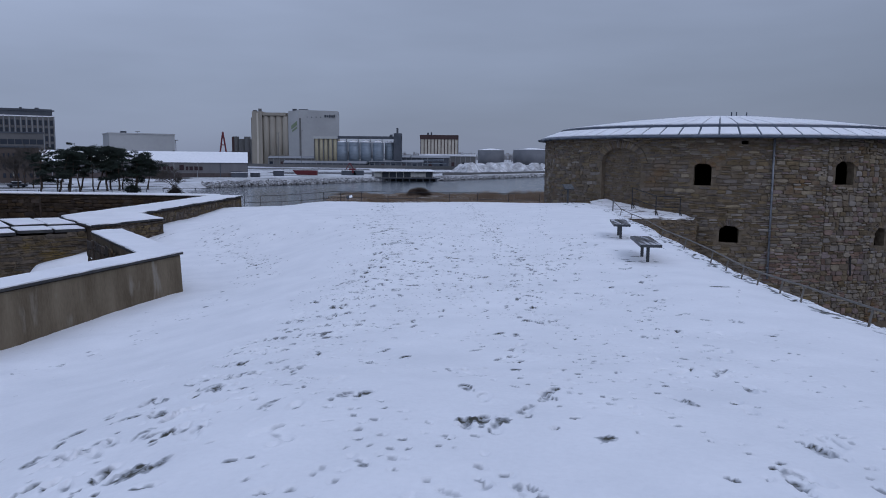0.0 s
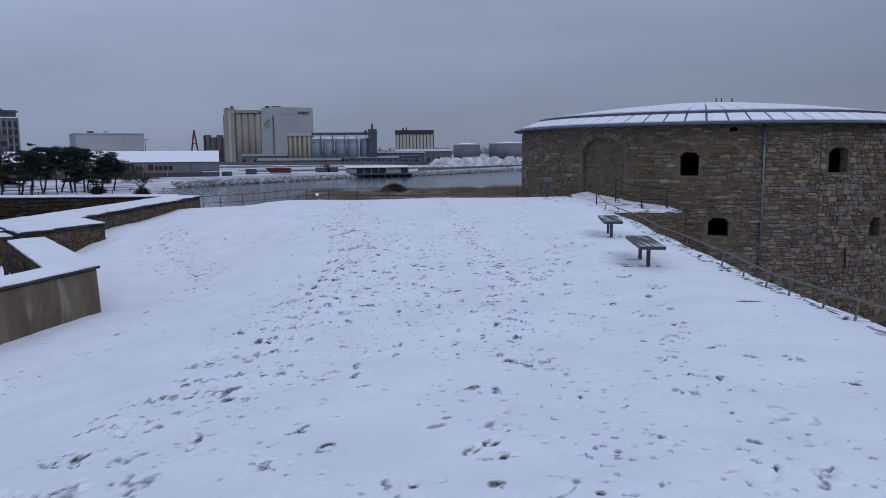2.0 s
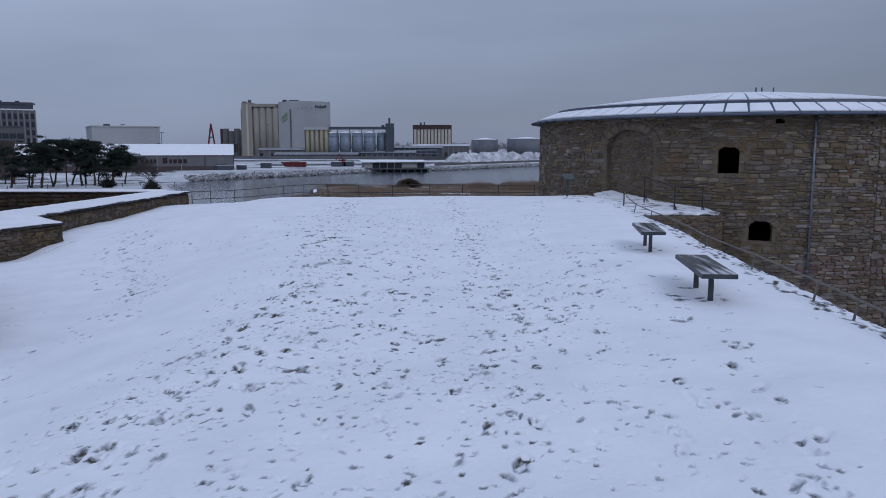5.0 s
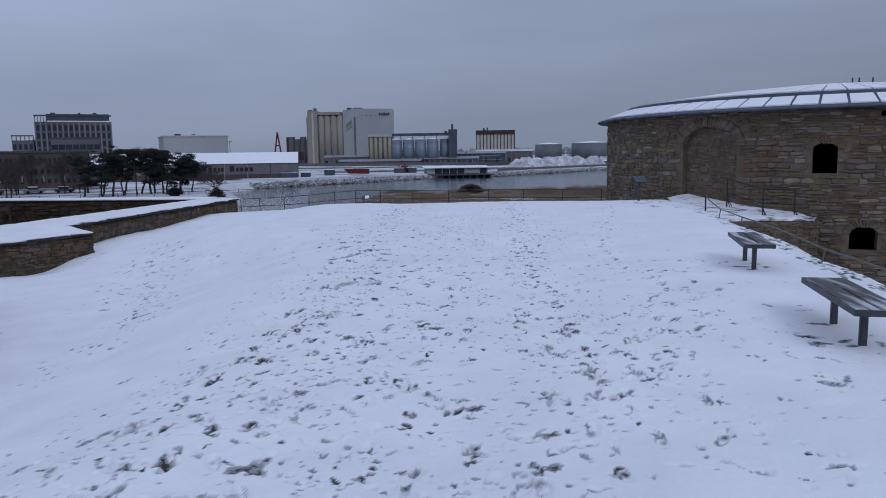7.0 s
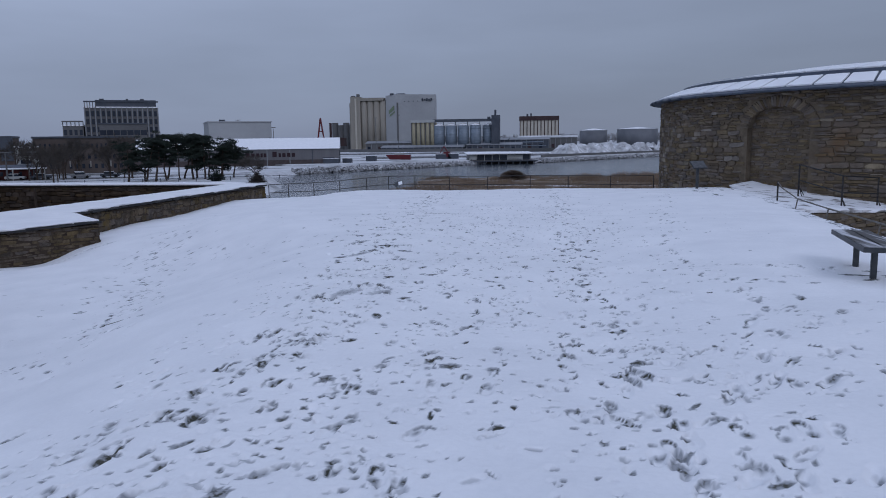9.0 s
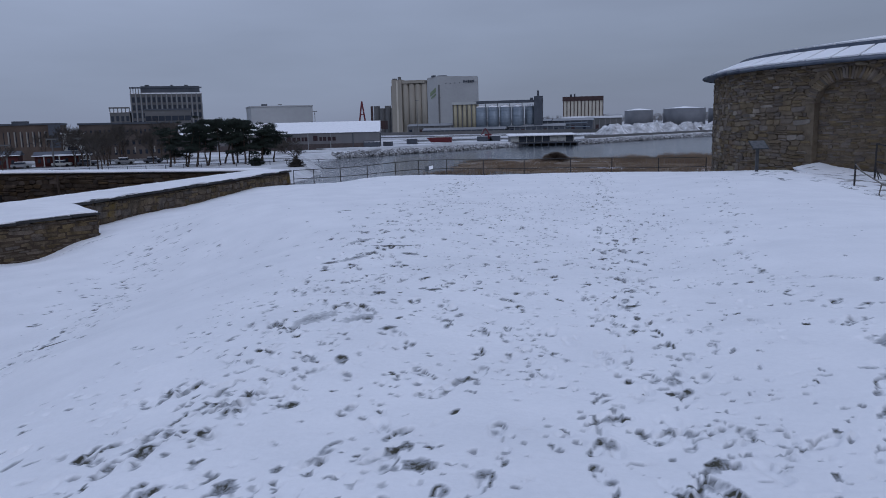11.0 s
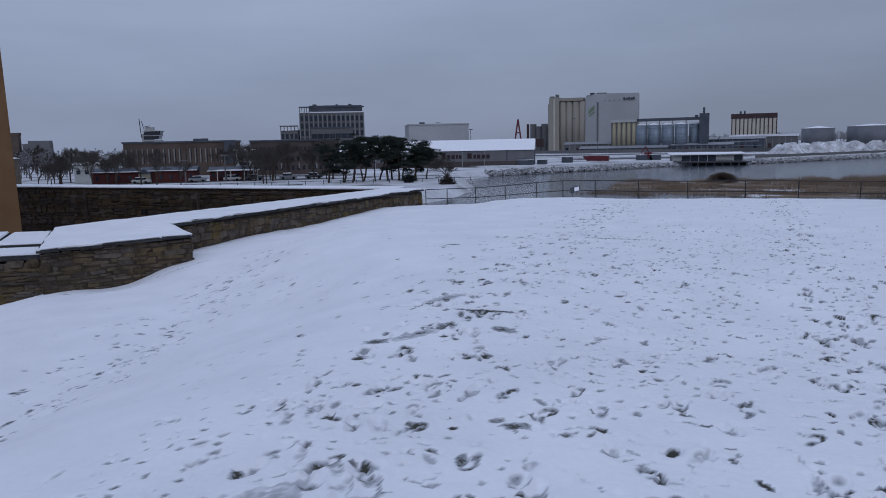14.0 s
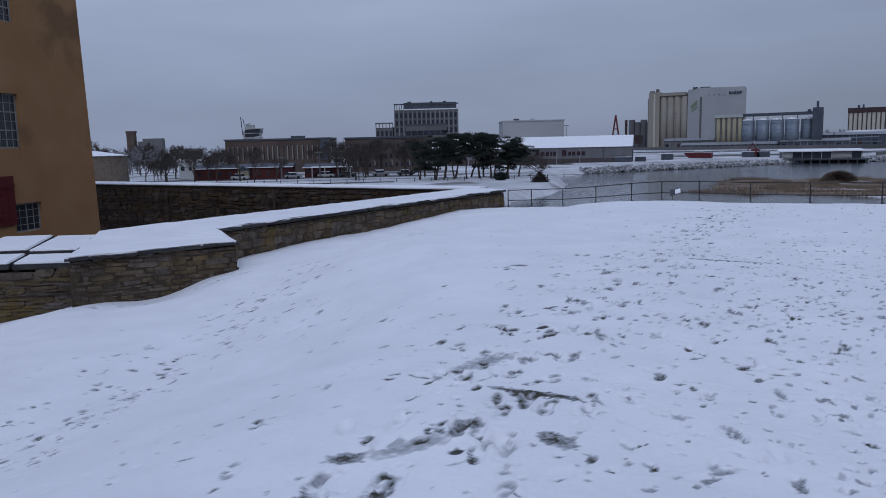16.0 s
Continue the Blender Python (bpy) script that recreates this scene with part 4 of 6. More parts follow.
def build_wing():
    origin = (-32.3 - 0.11, 40.2 + 0.34, -8.0)
    turn = math.atan2(-0.95, 0.31) + math.pi
    m = Matrix.Translation(origin) @ Matrix.Rotation(turn, 4, "Z")
    thing = base("castle_wing", m, "tall ochre-plastered castle wing with white-framed windows", "castle")
    # local x runs to the far corner (0) from the near end (-14), y is depth into the house
    wins = [(-5.6, -4.3, 9.45, 11.7), (-5.05, -3.53, 5.92, 7.14), (-5.45, -4.1, 14.6, 16.4), (-9.5, -8.2, 9.45, 11.7), (-12.6, -11.3, 9.45, 11.7)]
    xs = sorted({-16.0, 0.0} | {w[k] for w in wins for k in (0, 1)})
    zs = sorted({0.0, 22.0} | {w[k] for w in wins for k in (2, 3)})
    wall = Shape()
    lean = lambda x, z: x + (0.03 * (10 - z) if x == 0 else 0)  # noqa: E731
    for a, b in zip(xs, xs[1:]):
        for lo, hi in zip(zs, zs[1:]):
            if not any(w[0] <= (a + b) / 2 <= w[1] and w[2] <= (lo + hi) / 2 <= w[3] for w in wins):
                wall.add([(lean(a, lo), 0, lo), (lean(b, lo), 0, lo), (lean(b, hi), 0, hi), (lean(a, hi), 0, hi)], [(0, 1, 2, 3)])
    for a, b, lo, hi in wins:
        for q in ([(a, 0, lo), (a, 0.35, lo), (a, 0.35, hi), (a, 0, hi)], [(b, 0, hi), (b, 0.35, hi), (b, 0.35, lo), (b, 0, lo)], [(a, 0, hi), (a, 0.35, hi), (b, 0.35, hi), (b, 0, hi)], [(b, 0, lo), (b, 0.35, lo), (a, 0.35, lo), (a, 0, lo)]):
            wall.add(q, [(0, 1, 2, 3)])
    for lo, hi in zip(zs, zs[1:]):
        wall.add([(lean(0, lo), 0, lo), (lean(0, lo), 10, lo), (lean(0, hi), 10, hi), (lean(0, hi), 0, hi)], [(0, 1, 2, 3)])
    wall.add([(-16, 0, 0), (-16, 10, 0), (-16, 10, 22), (-16, 0, 22)], [(3, 2, 1, 0)])
    wall.add([(-16, 10, 0), (0, 10, 0), (0, 10, 22), (-16, 10, 22)], [(3, 2, 1, 0)])
    wall.out("wall", OCHRE, thing)
    roof = Shape().add([(-16.5, -0.5, 22), (0.4, -0.5, 22), (0.4, 10.5, 22), (-16.5, 10.5, 22), (-16.5, 5, 27), (0.4, 5, 27)], [(0, 1, 5, 4), (2, 3, 4, 5), (1, 2, 5), (3, 0, 4), (3, 2, 1, 0)])
    roof.out("roof", ZINC, thing)
    for k, (a, b, lo, hi) in enumerate(wins):
        win = Shape()
        t = 0.07
        for q in ((a, lo, b, lo + t), (a, hi - t, b, hi), (a, lo, a + t, hi), (b - t, lo, b, hi)):
            win.box(q[0], 0.12, q[1], q[2], 0.22, q[3])
        w = win.out("window", WHITE_WOOD, thing)
        cols, rows = (4, 4) if k == 1 else (4, 6)
        for i in range(1, cols):
            x = a + (b - a) * i / cols
            s = 0.045 if i == cols // 2 else 0.022
            Shape().box(x - s / 2, 0.13, lo + t, x + s / 2, 0.19, hi - t).out("glazing_bar", WHITE_WOOD, w)
        for i in range(1, rows):
            z = lo + (hi - lo) * i / rows
            s = 0.05 if (k != 1 and i in (2, 4)) else 0.022
            Shape().box(a + t, 0.135, z - s / 2, b - t, 0.185, z + s / 2).out("glazing_bar", WHITE_WOOD, w)
        Shape().box(a + 0.02, 0.155, lo + 0.02, b - 0.02, 0.162, hi - 0.02).out("pane", PANE, w)
    hatch = base("window_shutter", m, "closed dark red wooden shutter on the plastered wall", "shutter")
    for i in range(5):
        Shape().box(-6.95 + 0.38 * i, -0.09, 6.3, -6.95 + 0.38 * i + 0.365, -0.03, 8.32).out("board", SHUTTER_RED, hatch)
    Shape().box(-6.95, -0.12, 6.6, -5.06, -0.088, 6.75).box(-6.95, -0.12, 7.85, -5.06, -0.088, 8.0).out("batten", SHUTTER_RED, hatch)
    return thing


build_wing()

# ---- abutment below the bastion, rails and fence ----
ledge = tagged(new("wall_abutment"), "rubble abutment with snow on top against the bastion", "wall", kind="structure")
L_OUT = [(8.05, 32.7, -0.84), (13.45, 36.9, -1.22), (13.2, 39.4, -1.05), (9.6, 41.9, -0.50), (8.6, 41.6, -0.62), (8.0, 34.0, -0.85)]
parapet_body(L_OUT, ledge, MORTAR, -7.5, 0.0)
snow_cap(L_OUT, -0.8, 0.13, ledge, inset=0.10, jag=0.07, seed=6, mat=THIN_SNOW).location.z = -0.05
place, length = straight((8.05, 32.7), (13.45, 36.9))
masonry(ledge, place, 0, length, -5.5, -0.98, STONE, 0.07, 0.17, (0.3, 0.8), 0.05, skip=lambda a, b, lo, hi: hi > -0.9 - 0.056 * b, near=lambda u, v: v > -3.2, seed=20, limit=220)


def iron_railing(name, points, high, label, rails=(0.52, 1.0), r=0.022, braces=True, group=""):
    """Posts on the given feet with rails between them."""
    thing = base(name, pose(*points[0]), label, "railing", group)
    inv = Vector(points[0])
    for p in points:
        q = Vector(p) - inv
        Shape().tube(q - Vector((0, 0, 0.15)), q + Vector((0, 0, high)), r * 1.25).out("post", IRON, thing)
        if braces:
            Shape().tube(q + Vector((0.05, -0.22, -0.05)), q + Vector((0, 0, high * 0.35)), r * 0.7, sides=6).tube(q + Vector((0.22, 0.05, -0.05)), q + Vector((0, 0, high * 0.28)), r * 0.7, sides=6).out("brace", IRON, thing)
    for f in rails:
        for a, b in zip(points, points[1:]):
            Shape().tube(Vector(a) - inv + Vector((0, 0, high * f)), Vector(b) - inv + Vector((0, 0, high * f)), r).out("rail", IRON, thing)
    return thing


iron_railing("iron_railing", [(10.3, 38.2, -0.72), (11.0, 36.0, -1.03), (12.7, 37.4, -1.17)], 1.08, "black iron railing round the abutment's snowy ledge", (0.48, 1.0), 0.024)
iron_railing("iron_fence", [(x, 47.0 + 0.03 * (x + 8), float(ground_z(x, 47.0))) for x in (-13.4, -12.34, -10.96, -9.57, -8.14, -6.98, -5.6, -3.82, -1.87, 0.3, 2.2, 4.3, 6.4)], 0.86, "thin black iron fence at the rampart's edge", (0.5, 1.0), 0.017)

rail = base("hand_rail", pose(6.0, 10.0, -0.5), "low weathered handrail along the snowy bank's crest", "handrail")
ro = Vector((6.0, 10.0, -0.5))
RAIL_PATH = [(5.75, 4.5), (5.80, 7.4), (5.84, 9.4), (5.86, 10.2), (5.93, 11.3), (5.95, 12.1), (6.1, 13.3), (6.2, 14.5), (6.45, 17.2), (6.8, 20.5), (7.2, 24.0), (7.7, 28.0), (8.05, 31.3)]
tops = []
for x, y in RAIL_PATH:
    z = float(ground_z(x, y))
    p = Vector((x, y, z)) - ro
    tops.append(p + Vector((0.05, 0, 0.26)))
    if y > 4.6:
        Shape().tube(p - Vector((0.03, 0, 0.2)), p + Vector((0.05, 0, 0.26)), 0.017).out("post", RAIL_STEEL, rail)
tops += [Vector((8.15, 32.9, -0.15)) - ro, Vector((8.2, 33.5, 0.0)) - ro]
sh = Shape()
for a, b in zip(tops, tops[1:]):
    sh.tube(a, b, 0.018)
sh.out("rail", RAIL_STEEL, rail)
Shape().tube(Vector((8.2, 33.5, -0.9)) - ro, Vector((8.2, 33.5, 0.03)) - ro, 0.026).out("end_post", IRON, rail)


# ---- benches ----
def build_bench(m):
    thing = base("bench", m, "backless weathered plank bench dusted with snow, on steel legs", "bench", "benches on the rampart")
    for k, x in enumerate((-0.118, 0.118)):
        bm = bevelled_box(0.215, 1.86, 0.055, 0.008)
        bm.transform(Matrix.Translation((x, 0, 0.44)))
        part("plank", bm, BENCH_WOOD, thing)
    for y in (-0.47, 0.47):
        bm = bevelled_box(0.07, 0.06, 0.62, 0.006)
        bm.transform(Matrix.Translation((0, y, 0.105)))
        part("leg", bm, BENCH_LEG, thing)
        bm = bevelled_box(0.42, 0.06, 0.03, 0.005)
        bm.transform(Matrix.Translation((0, y, 0.398)))
        part("bearer", bm, BENCH_LEG, thing)
    rim = Shape().box(-0.238, -0.943, 0.40, -0.227, 0.943, 0.462).box(0.227, -0.943, 0.40, 0.238, 0.943, 0.462).box(-0.227, -0.943, 0.40, 0.227, -0.932, 0.462).box(-0.227, 0.932, 0.40, 0.227, 0.943, 0.462)
    rim.out("edge_strip", BENCH_LEG, thing)
    return thing


one = build_bench(pose(4.82, 15.03, -0.46, 0, 0, -7))
copy_thing(one, pose(5.34, 19.86, -0.43, 0, 0, -9))

# ---- information stand by the bastion ----
stand = base("information_stand", pose(7.05, 40.0, float(ground_z(7.05, 40.0)) - 0.05), "slanted dark information board on a steel post", "sign")
Shape().box(-0.05, -0.04, -0.2, 0.05, 0.04, 0.95).out("post", BENCH_LEG, stand)
bm = bevelled_box(0.62, 0.46, 0.03, 0.006)
bm.transform(pose(0.02, -0.05, 1.02, 38, 0, 20))
board = part("board", bm, BENCH_LEG, stand)
PRINT = material("printed_panel", (0.05, 0.055, 0.06), (0.12, 0.125, 0.13), 0.4, scale=9, fine=50, bump=0)
bm = bevelled_box(0.56, 0.40, 0.008, 0.002)
bm.transform(pose(0.02, -0.05, 1.02, 38, 0, 20) @ Matrix.Translation((0, 0, 0.019)))
part("panel", bm, PRINT, board, "grey printed panel")

sign = base("viewpoint_sign", pose(-6.35, 46.35, float(ground_z(-6.35, 46.35)) - 0.02), "small slanted board with snow on it by the fence", "sign")
Shape().tube((0.0, 0.02, -0.2), (-0.12, -0.02, 0.40), 0.025).tube((-0.12, -0.02, 0.40), (0.05, -0.02, 0.46), 0.02).out("post", BENCH_LEG, sign)
bm = bevelled_box(0.62, 0.42, 0.025, 0.006)
bm.transform(pose(0.08, -0.03, 0.50, 40, -12, 8))
panel = part("board", bm, BENCH_LEG, sign)
bm = bevelled_box(0.30, 0.30, 0.03, 0.012)
bm.transform(pose(0.08, -0.03, 0.50, 40, -12, 8) @ Matrix.Translation((0.12, -0.03, 0.026)))
part("snow", bm, SNOW, panel, "thin snow lying on the board")
sign.scale = (0.66, 0.66, 0.8)


# ---- water and land beyond ----
def sheet(name, outline, z, mat, label, category="ground", drop=2.0, bank=0.0):
    """A level piece of ground; with bank, its rim is uneven and slopes outward."""
    r = random.Random(name)
    if bank:
        fine = []
        for (xa, ya), (xb, yb) in zip(outline, outline[1:] + outline[:1]):
            d = math.hypot(xb - xa, yb - ya)
            k = max(1, int(d / 4)) if d < 160 else 1
            fine += [(xa + (xb - xa) * i / k + (r.uniform(-1, 1) if i else 0), ya + (yb - ya) * i / k + (r.uniform(-1, 1) if i else 0)) for i in range(k)]
        outline = fine
    low = grown(outline, bank) if bank else outline
    n = len(outline)
    bm = bmesh.new()
    top = [bm.verts.new((x, y, z + (r.uniform(-0.15, 0.1) if bank else 0))) for x, y in outline]
    rim = [bm.verts.new((x, y, z - drop)) for x, y in low]
    for i in range(n):
        bm.faces.new((top[i], rim[i], rim[(i + 1) % n], top[(i + 1) % n]))
    fill(bm, top)
    me = bpy.data.meshes.new(name)
    bm.to_mesh(me)
    bm.free()
    me.materials.append(mat)
    return tagged(new(name, me), label, category, kind="structure")


WATER = material("harbour_water", (0.035, 0.045, 0.055), (0.05, 0.06, 0.07), 0.16, scale=0.05, fine=0.6, bump=0.35, dist=0.12, stretch=(1, 2.2, 1), spec=0.5)
FIELD = material("field_snow", (0.34, 0.345, 0.35), (0.74, 0.75, 0.77), 0.85, scale=0.05, fine=0.6, bump=0.2, dist=0.1, dirt=(0.09, 0.088, 0.082), dirt_scale=0.06, dirt_at=0.56)
QUAY = material("quay_concrete", (0.16, 0.165, 0.17), (0.27, 0.27, 0.27), 0.9, scale=0.3, fine=4, bump=0.1)
SEA = -7.5
sheet("water", [(-3500, -800), (3500, -800), (3500, 4500), (-3500, 4500)], SEA, WATER, "calm grey harbour water", "water", 3)
sheet("ground_park", [(-900, 51), (-44, 51), (-48, 110), (-52, 146), (-60, 166), (-72, 190), (-73, 230), (-66, 256), (-58, 300), (-300, 900), (-900, 900)], -6.1, FIELD, "snowy park and roads on the shore", drop=1.7, bank=3.2)
sheet("ground_quay", [(-62, 232), (-40, 269), (-28, 293), (0, 312), (52, 396), (140, 520), (400, 800), (400, 1500), (-300, 1500), (-300, 400)], -5.6, FIELD, "snow-covered harbour quay with bare patches", drop=2.2, bank=1.2)
sheet("ground_far_shore", [(-4000, 1500), (4000, 1500), (4000, 4400), (-4000, 4400)], -5.0, FIELD, "far low shore under grey winter light")


def block(name, x0, x1, y, depth, z0, z1, mat, label, category="building", turn=0.0, roof=None):
    """A plain-bodied building whose front runs from x0 to x1 at y. Returns it with its origin at the front's left foot."""
    m = Matrix.Translation((x0, y, z0)) @ Matrix.Rotation(turn, 4, "Z")
    thing = base(name, m, label, category)
    Shape().box(0, 0, 0, x1 - x0, depth, z1 - z0).out("wall", mat, thing)
    w = x1 - x0
    h = z1 - z0
    r = Shape().box(-0.3, -0.3, h, w + 0.3, depth + 0.3, h + 0.5)
    r.out("roof", roof or SNOW, thing)
    return thing


def windows(thing, w, y, cols, rows, z0, dz, wide, high, mat, x0=0.0, frame_mat=None, skip=None):
    for i in range(cols):
        for k in range(rows):
            if skip and skip(i, k):
                continue
            cx = x0 + (i + 0.5) * w / cols
            z = z0 + k * dz
            ob = Shape().box(cx - wide / 2, y - 0.12, z, cx + wide / 2, y + 0.1, z + high).out("window", mat, thing)
            if frame_mat:
                Shape().box(cx - wide / 2 - 0.15, y - 0.2, z - 0.15, cx - wide / 2, y, z + high + 0.1).out("frame", frame_mat, ob)


BRICK = material("dark_brown_brick", (0.075, 0.055, 0.045), (0.12, 0.09, 0.072), 0.9, scale=0.2, fine=3, bump=0.1)
BRICK2 = material("red_brown_brick", (0.070, 0.056, 0.050), (0.112, 0.092, 0.082), 0.9, scale=0.2, fine=3, bump=0.1)
MAROON_BASE = material("dull_base_brick", (0.060, 0.050, 0.050), (0.105, 0.085, 0.082), 0.9, scale=1, fine=6, bump=0.2)
CONC = material("grain_silo_concrete", (0.24, 0.22, 0.185), (0.34, 0.315, 0.27), 0.9, scale=0.06, fine=0.8, bump=0.1, stretch=(1, 1, 0.15))
CONC_DARK = material("dark_concrete", (0.10, 0.10, 0.10), (0.16, 0.16, 0.16), 0.9, scale=0.06, fine=0.8, bump=0.1)
PALE = material("pale_cladding", (0.36, 0.37, 0.36), (0.44, 0.45, 0.44), 0.7, scale=0.05, fine=0.6, bump=0.05)
PALE2 = material("white_cladding", (0.31, 0.32, 0.325), (0.38, 0.39, 0.395), 0.7, scale=0.04, fine=0.6, bump=0.05)
YELLOW = material("yellow_silo_paint", (0.29, 0.26, 0.18), (0.37, 0.335, 0.235), 0.7, scale=0.2, fine=1, bump=0.05)
STEEL = material("steel_silo", (0.15, 0.185, 0.225), (0.22, 0.26, 0.30), 0.5, 0.3, scale=0.3, fine=2, bump=0.05, stretch=(1, 1, 4))
STEEL_DARK = material("dark_steel", (0.055, 0.065, 0.08), (0.09, 0.10, 0.12), 0.6, 0.2, scale=0.3, fine=2, bump=0.05)
BEIGE = material("beige_panel", (0.42, 0.39, 0.33), (0.50, 0.47, 0.40), 0.8, scale=0.1, fine=1, bump=0.05)
MAROON = material("maroon_cladding", (0.045, 0.028, 0.028), (0.065, 0.04, 0.04), 0.8, scale=0.2, fine=2, bump=0.05)
RED = material("red_paint", (0.10, 0.018, 0.024), (0.145, 0.030, 0.036), 0.6, scale=0.5, fine=4, bump=0.05)
FALU = material("red_wooden_house", (0.055, 0.015, 0.014), (0.095, 0.025, 0.022), 0.8, scale=0.5, fine=5, bump=0.1)
GREY_CLAD = material("grey_cladding", (0.20, 0.21, 0.225), (0.26, 0.27, 0.285), 0.6, scale=0.1, fine=1, bump=0.05)
WAREHOUSE = material("warehouse_sheet", (0.125, 0.124, 0.130), (0.165, 0.163, 0.170), 0.65, scale=0.08, fine=1.5, bump=0.08, stretch=(4, 4, 0.4))
FAR_GLASS = glass_dark("far_glass", (0.025, 0.032, 0.045))
LIT_CURTAIN = material("pale_blinds", (0.20, 0.195, 0.18), (0.28, 0.27, 0.25), 0.8, bump=0)
SIGN_RED = material("dark_sign", (0.026, 0.014, 0.017), (0.045, 0.02, 0.024), 0.6, bump=0)
# tank grey lightened so that distance haze is put into the colour
TANK = material("haze_lightened_tank", (0.115, 0.122, 0.135), (0.17, 0.178, 0.195), 0.7, scale=0.1, fine=1, bump=0.05)
GREEN = material("green_emblem", (0.16, 0.21, 0.13), (0.20, 0.25, 0.16), 0.7, bump=0)


def far_city():
    turn = radians(30.5)
    # office tower with set-back storeys
    o = block("office_tower", -200.4, -170.3, 313.5, 20, -6.0, 18.0, CONC_DARK, "tall grey office block with gridded facade and dark top storey", turn=turn)
    windows(o, 30.1, 0, 14, 6, 3.0, 3.45, 1.15, 2.3, FAR_GLASS)
    for i in range(15):
        Shape().box(i * 30.1 / 14 - 0.22, -0.5, 2, i * 30.1 / 14 + 0.22, 0, 24.2).out("pilaster", GREY_CLAD, o)
    Shape().box(4.5, -0.2, 24.4, 29.5, 18, 27.4).out("top_storey", STEEL_DARK, o)
    for i in range(5):
        Shape().box(i * 1.1, -0.4, 24, i * 1.1 + 0.3, 0, 26.6).out("crown_post", CONC_DARK, o)
    Shape().box(-0.2, -0.5, 26.4, 30.4, 0.3, 27.0).out("crown_beam", STEEL_DARK, o)
    for x, w in ((6, 1.8), (17, 1.0), (23, 1.6)):
        Shape().box(x, 6, 27.4, x + w, 9, 28.3).out("roof_unit", STEEL_DARK, o)
    s = block("office_side_wing", -207.6, -199.4, 307.9, 16, -6.0, 10.0, CONC_DARK, "lower gridded wing of the grey office block", turn=turn)
    windows(s, 8.2, 0, 4, 3, 5.5, 3.3, 1.2, 2.3, FAR_GLASS)
    for i in range(6):
        Shape().box(i * 1.6, -0.4, 16.0, i * 1.6 + 0.35, 0, 18.0).out("crown_post", CONC_DARK, s)
    Shape().box(-0.2, -0.5, 17.7, 8.3, 0.2, 18.3).out("crown_beam", CONC_DARK, s)
    g = block("glass_annex", -178.6, -160.7, 289.6, 12, -6.0, 10.0, CONC_DARK, "grey annex with a glazed band", turn=turn, roof=STEEL_DARK)
    windows(g, 17.9, 0, 7, 1, 11.6, 3, 2.3, 2.0, FAR_GLASS)
    b = block("brick_office", -134.9, -109.6, 191.0, 12, -6.1, 3.5, BRICK2, "long red-brown brick office with small windows", turn=turn, roof=STEEL_DARK)
    windows(b, 25.3, 0, 22, 1, 6.9, 2.2, 0.45, 1.2, FAR_GLASS)
    windows(b, 25.3, 0, 16, 2, 1.4, 2.6, 0.7, 1.2, FAR_GLASS)
    windows(b, 25.3, -0.05, 5, 1, 1.8, 3, 0.35, 1.6, LIT_CURTAIN, 1.0)
    b = block("brick_store", -176.5, -143.9, 184.0, 14, -6.1, 3.9, BRICK, "long dark brick block with narrow vertical windows", turn=turn, roof=STEEL_DARK)
    windows(b, 29.5, 0, 19, 1, 3.9, 3, 0.28, 4.3, LIT_CURTAIN, skip=lambda i, k: i in (6, 11))
    windows(b, 29.5, 0, 19, 1, 3.9, 3, 0.16, 4.2, FAR_GLASS, 0.42)
    Shape().box(29.7, -0.3, 3.5, 32.7, 1, 10.1).out("dark_end_bay", STEEL_DARK, b)
    Shape().box(20, 3, 10.4, 24, 6, 11.2).out("roof_unit", STEEL_DARK, b)
    w = block("white_office", -131.9, -127.3, 180.4, 6, -6.1, 1.0, PALE, "small white rendered office beside the brick blocks", turn=turn)
    windows(w, 4.6, 0, 1, 3, 1.2, 2.0, 2.6, 0.9, FAR_GLASS)
    w = block("pale_house", -156.5, -150.5, 149.0, 6, -6.1, -1.5, PALE, "low white house among bare trees", turn=turn)
    windows(w, 6.0, 0, 3, 1, 2.2, 2.6, 0.9, 1.0, FAR_GLASS)
    # control tower like a ship's bridge
    c = base("control_tower", Matrix.Translation((-187.0, 201.6, -6)) @ Matrix.Rotation(turn, 4, "Z"), "white control tower with a glazed cab and mast", "tower")
    Shape().box(0.4, 0, 0, 3.4, 3, 13.3).out("shaft", PALE, c)
    Shape().add([(1.2, -0.6, 11.3), (5.8, -0.6, 11.5), (6.5, -0.6, 14.0), (1.2, -0.6, 13.8), (1.2, 3.6, 11.3), (5.8, 3.6, 11.5), (6.5, 3.6, 14.0), (1.2, 3.6, 13.8)], [(0, 1, 2, 3), (7, 6, 5, 4), (0, 4, 5, 1), (1, 5, 6, 2), (2, 6, 7, 3), (3, 7, 4, 0)]).out("cab", FAR_GLASS, c)
    Shape().box(0.9, -0.8, 10.8, 6.1, 3.8, 11.3).box(0.9, -0.8, 12.5, 6.4, 3.8, 12.7).box(0.9, -0.8, 14.0, 6.8, 3.8, 14.2).out("deck", PALE, c)
    Shape().box(1.4, 0.6, 14.1, 4.0, 2.4, 15.4).out("upper_cabin", PALE, c)
    Shape().tube((0.3, 0, 12), (-0.1, 0, 18.2), 0.13).tube((1.4, 0, 14), (0.6, 0, 17.4), 0.11).tube((1.4, 0, 15.5), (3.2, 0, 15.8), 0.1).out("mast", STEEL_DARK, c)
    # distant tower and block on a rise
    t = base("water_tower", Matrix.Translation((-619.4, 475.7, -6)) @ Matrix.Rotation(turn, 4, "Z"), "distant square brick water tower", "tower")
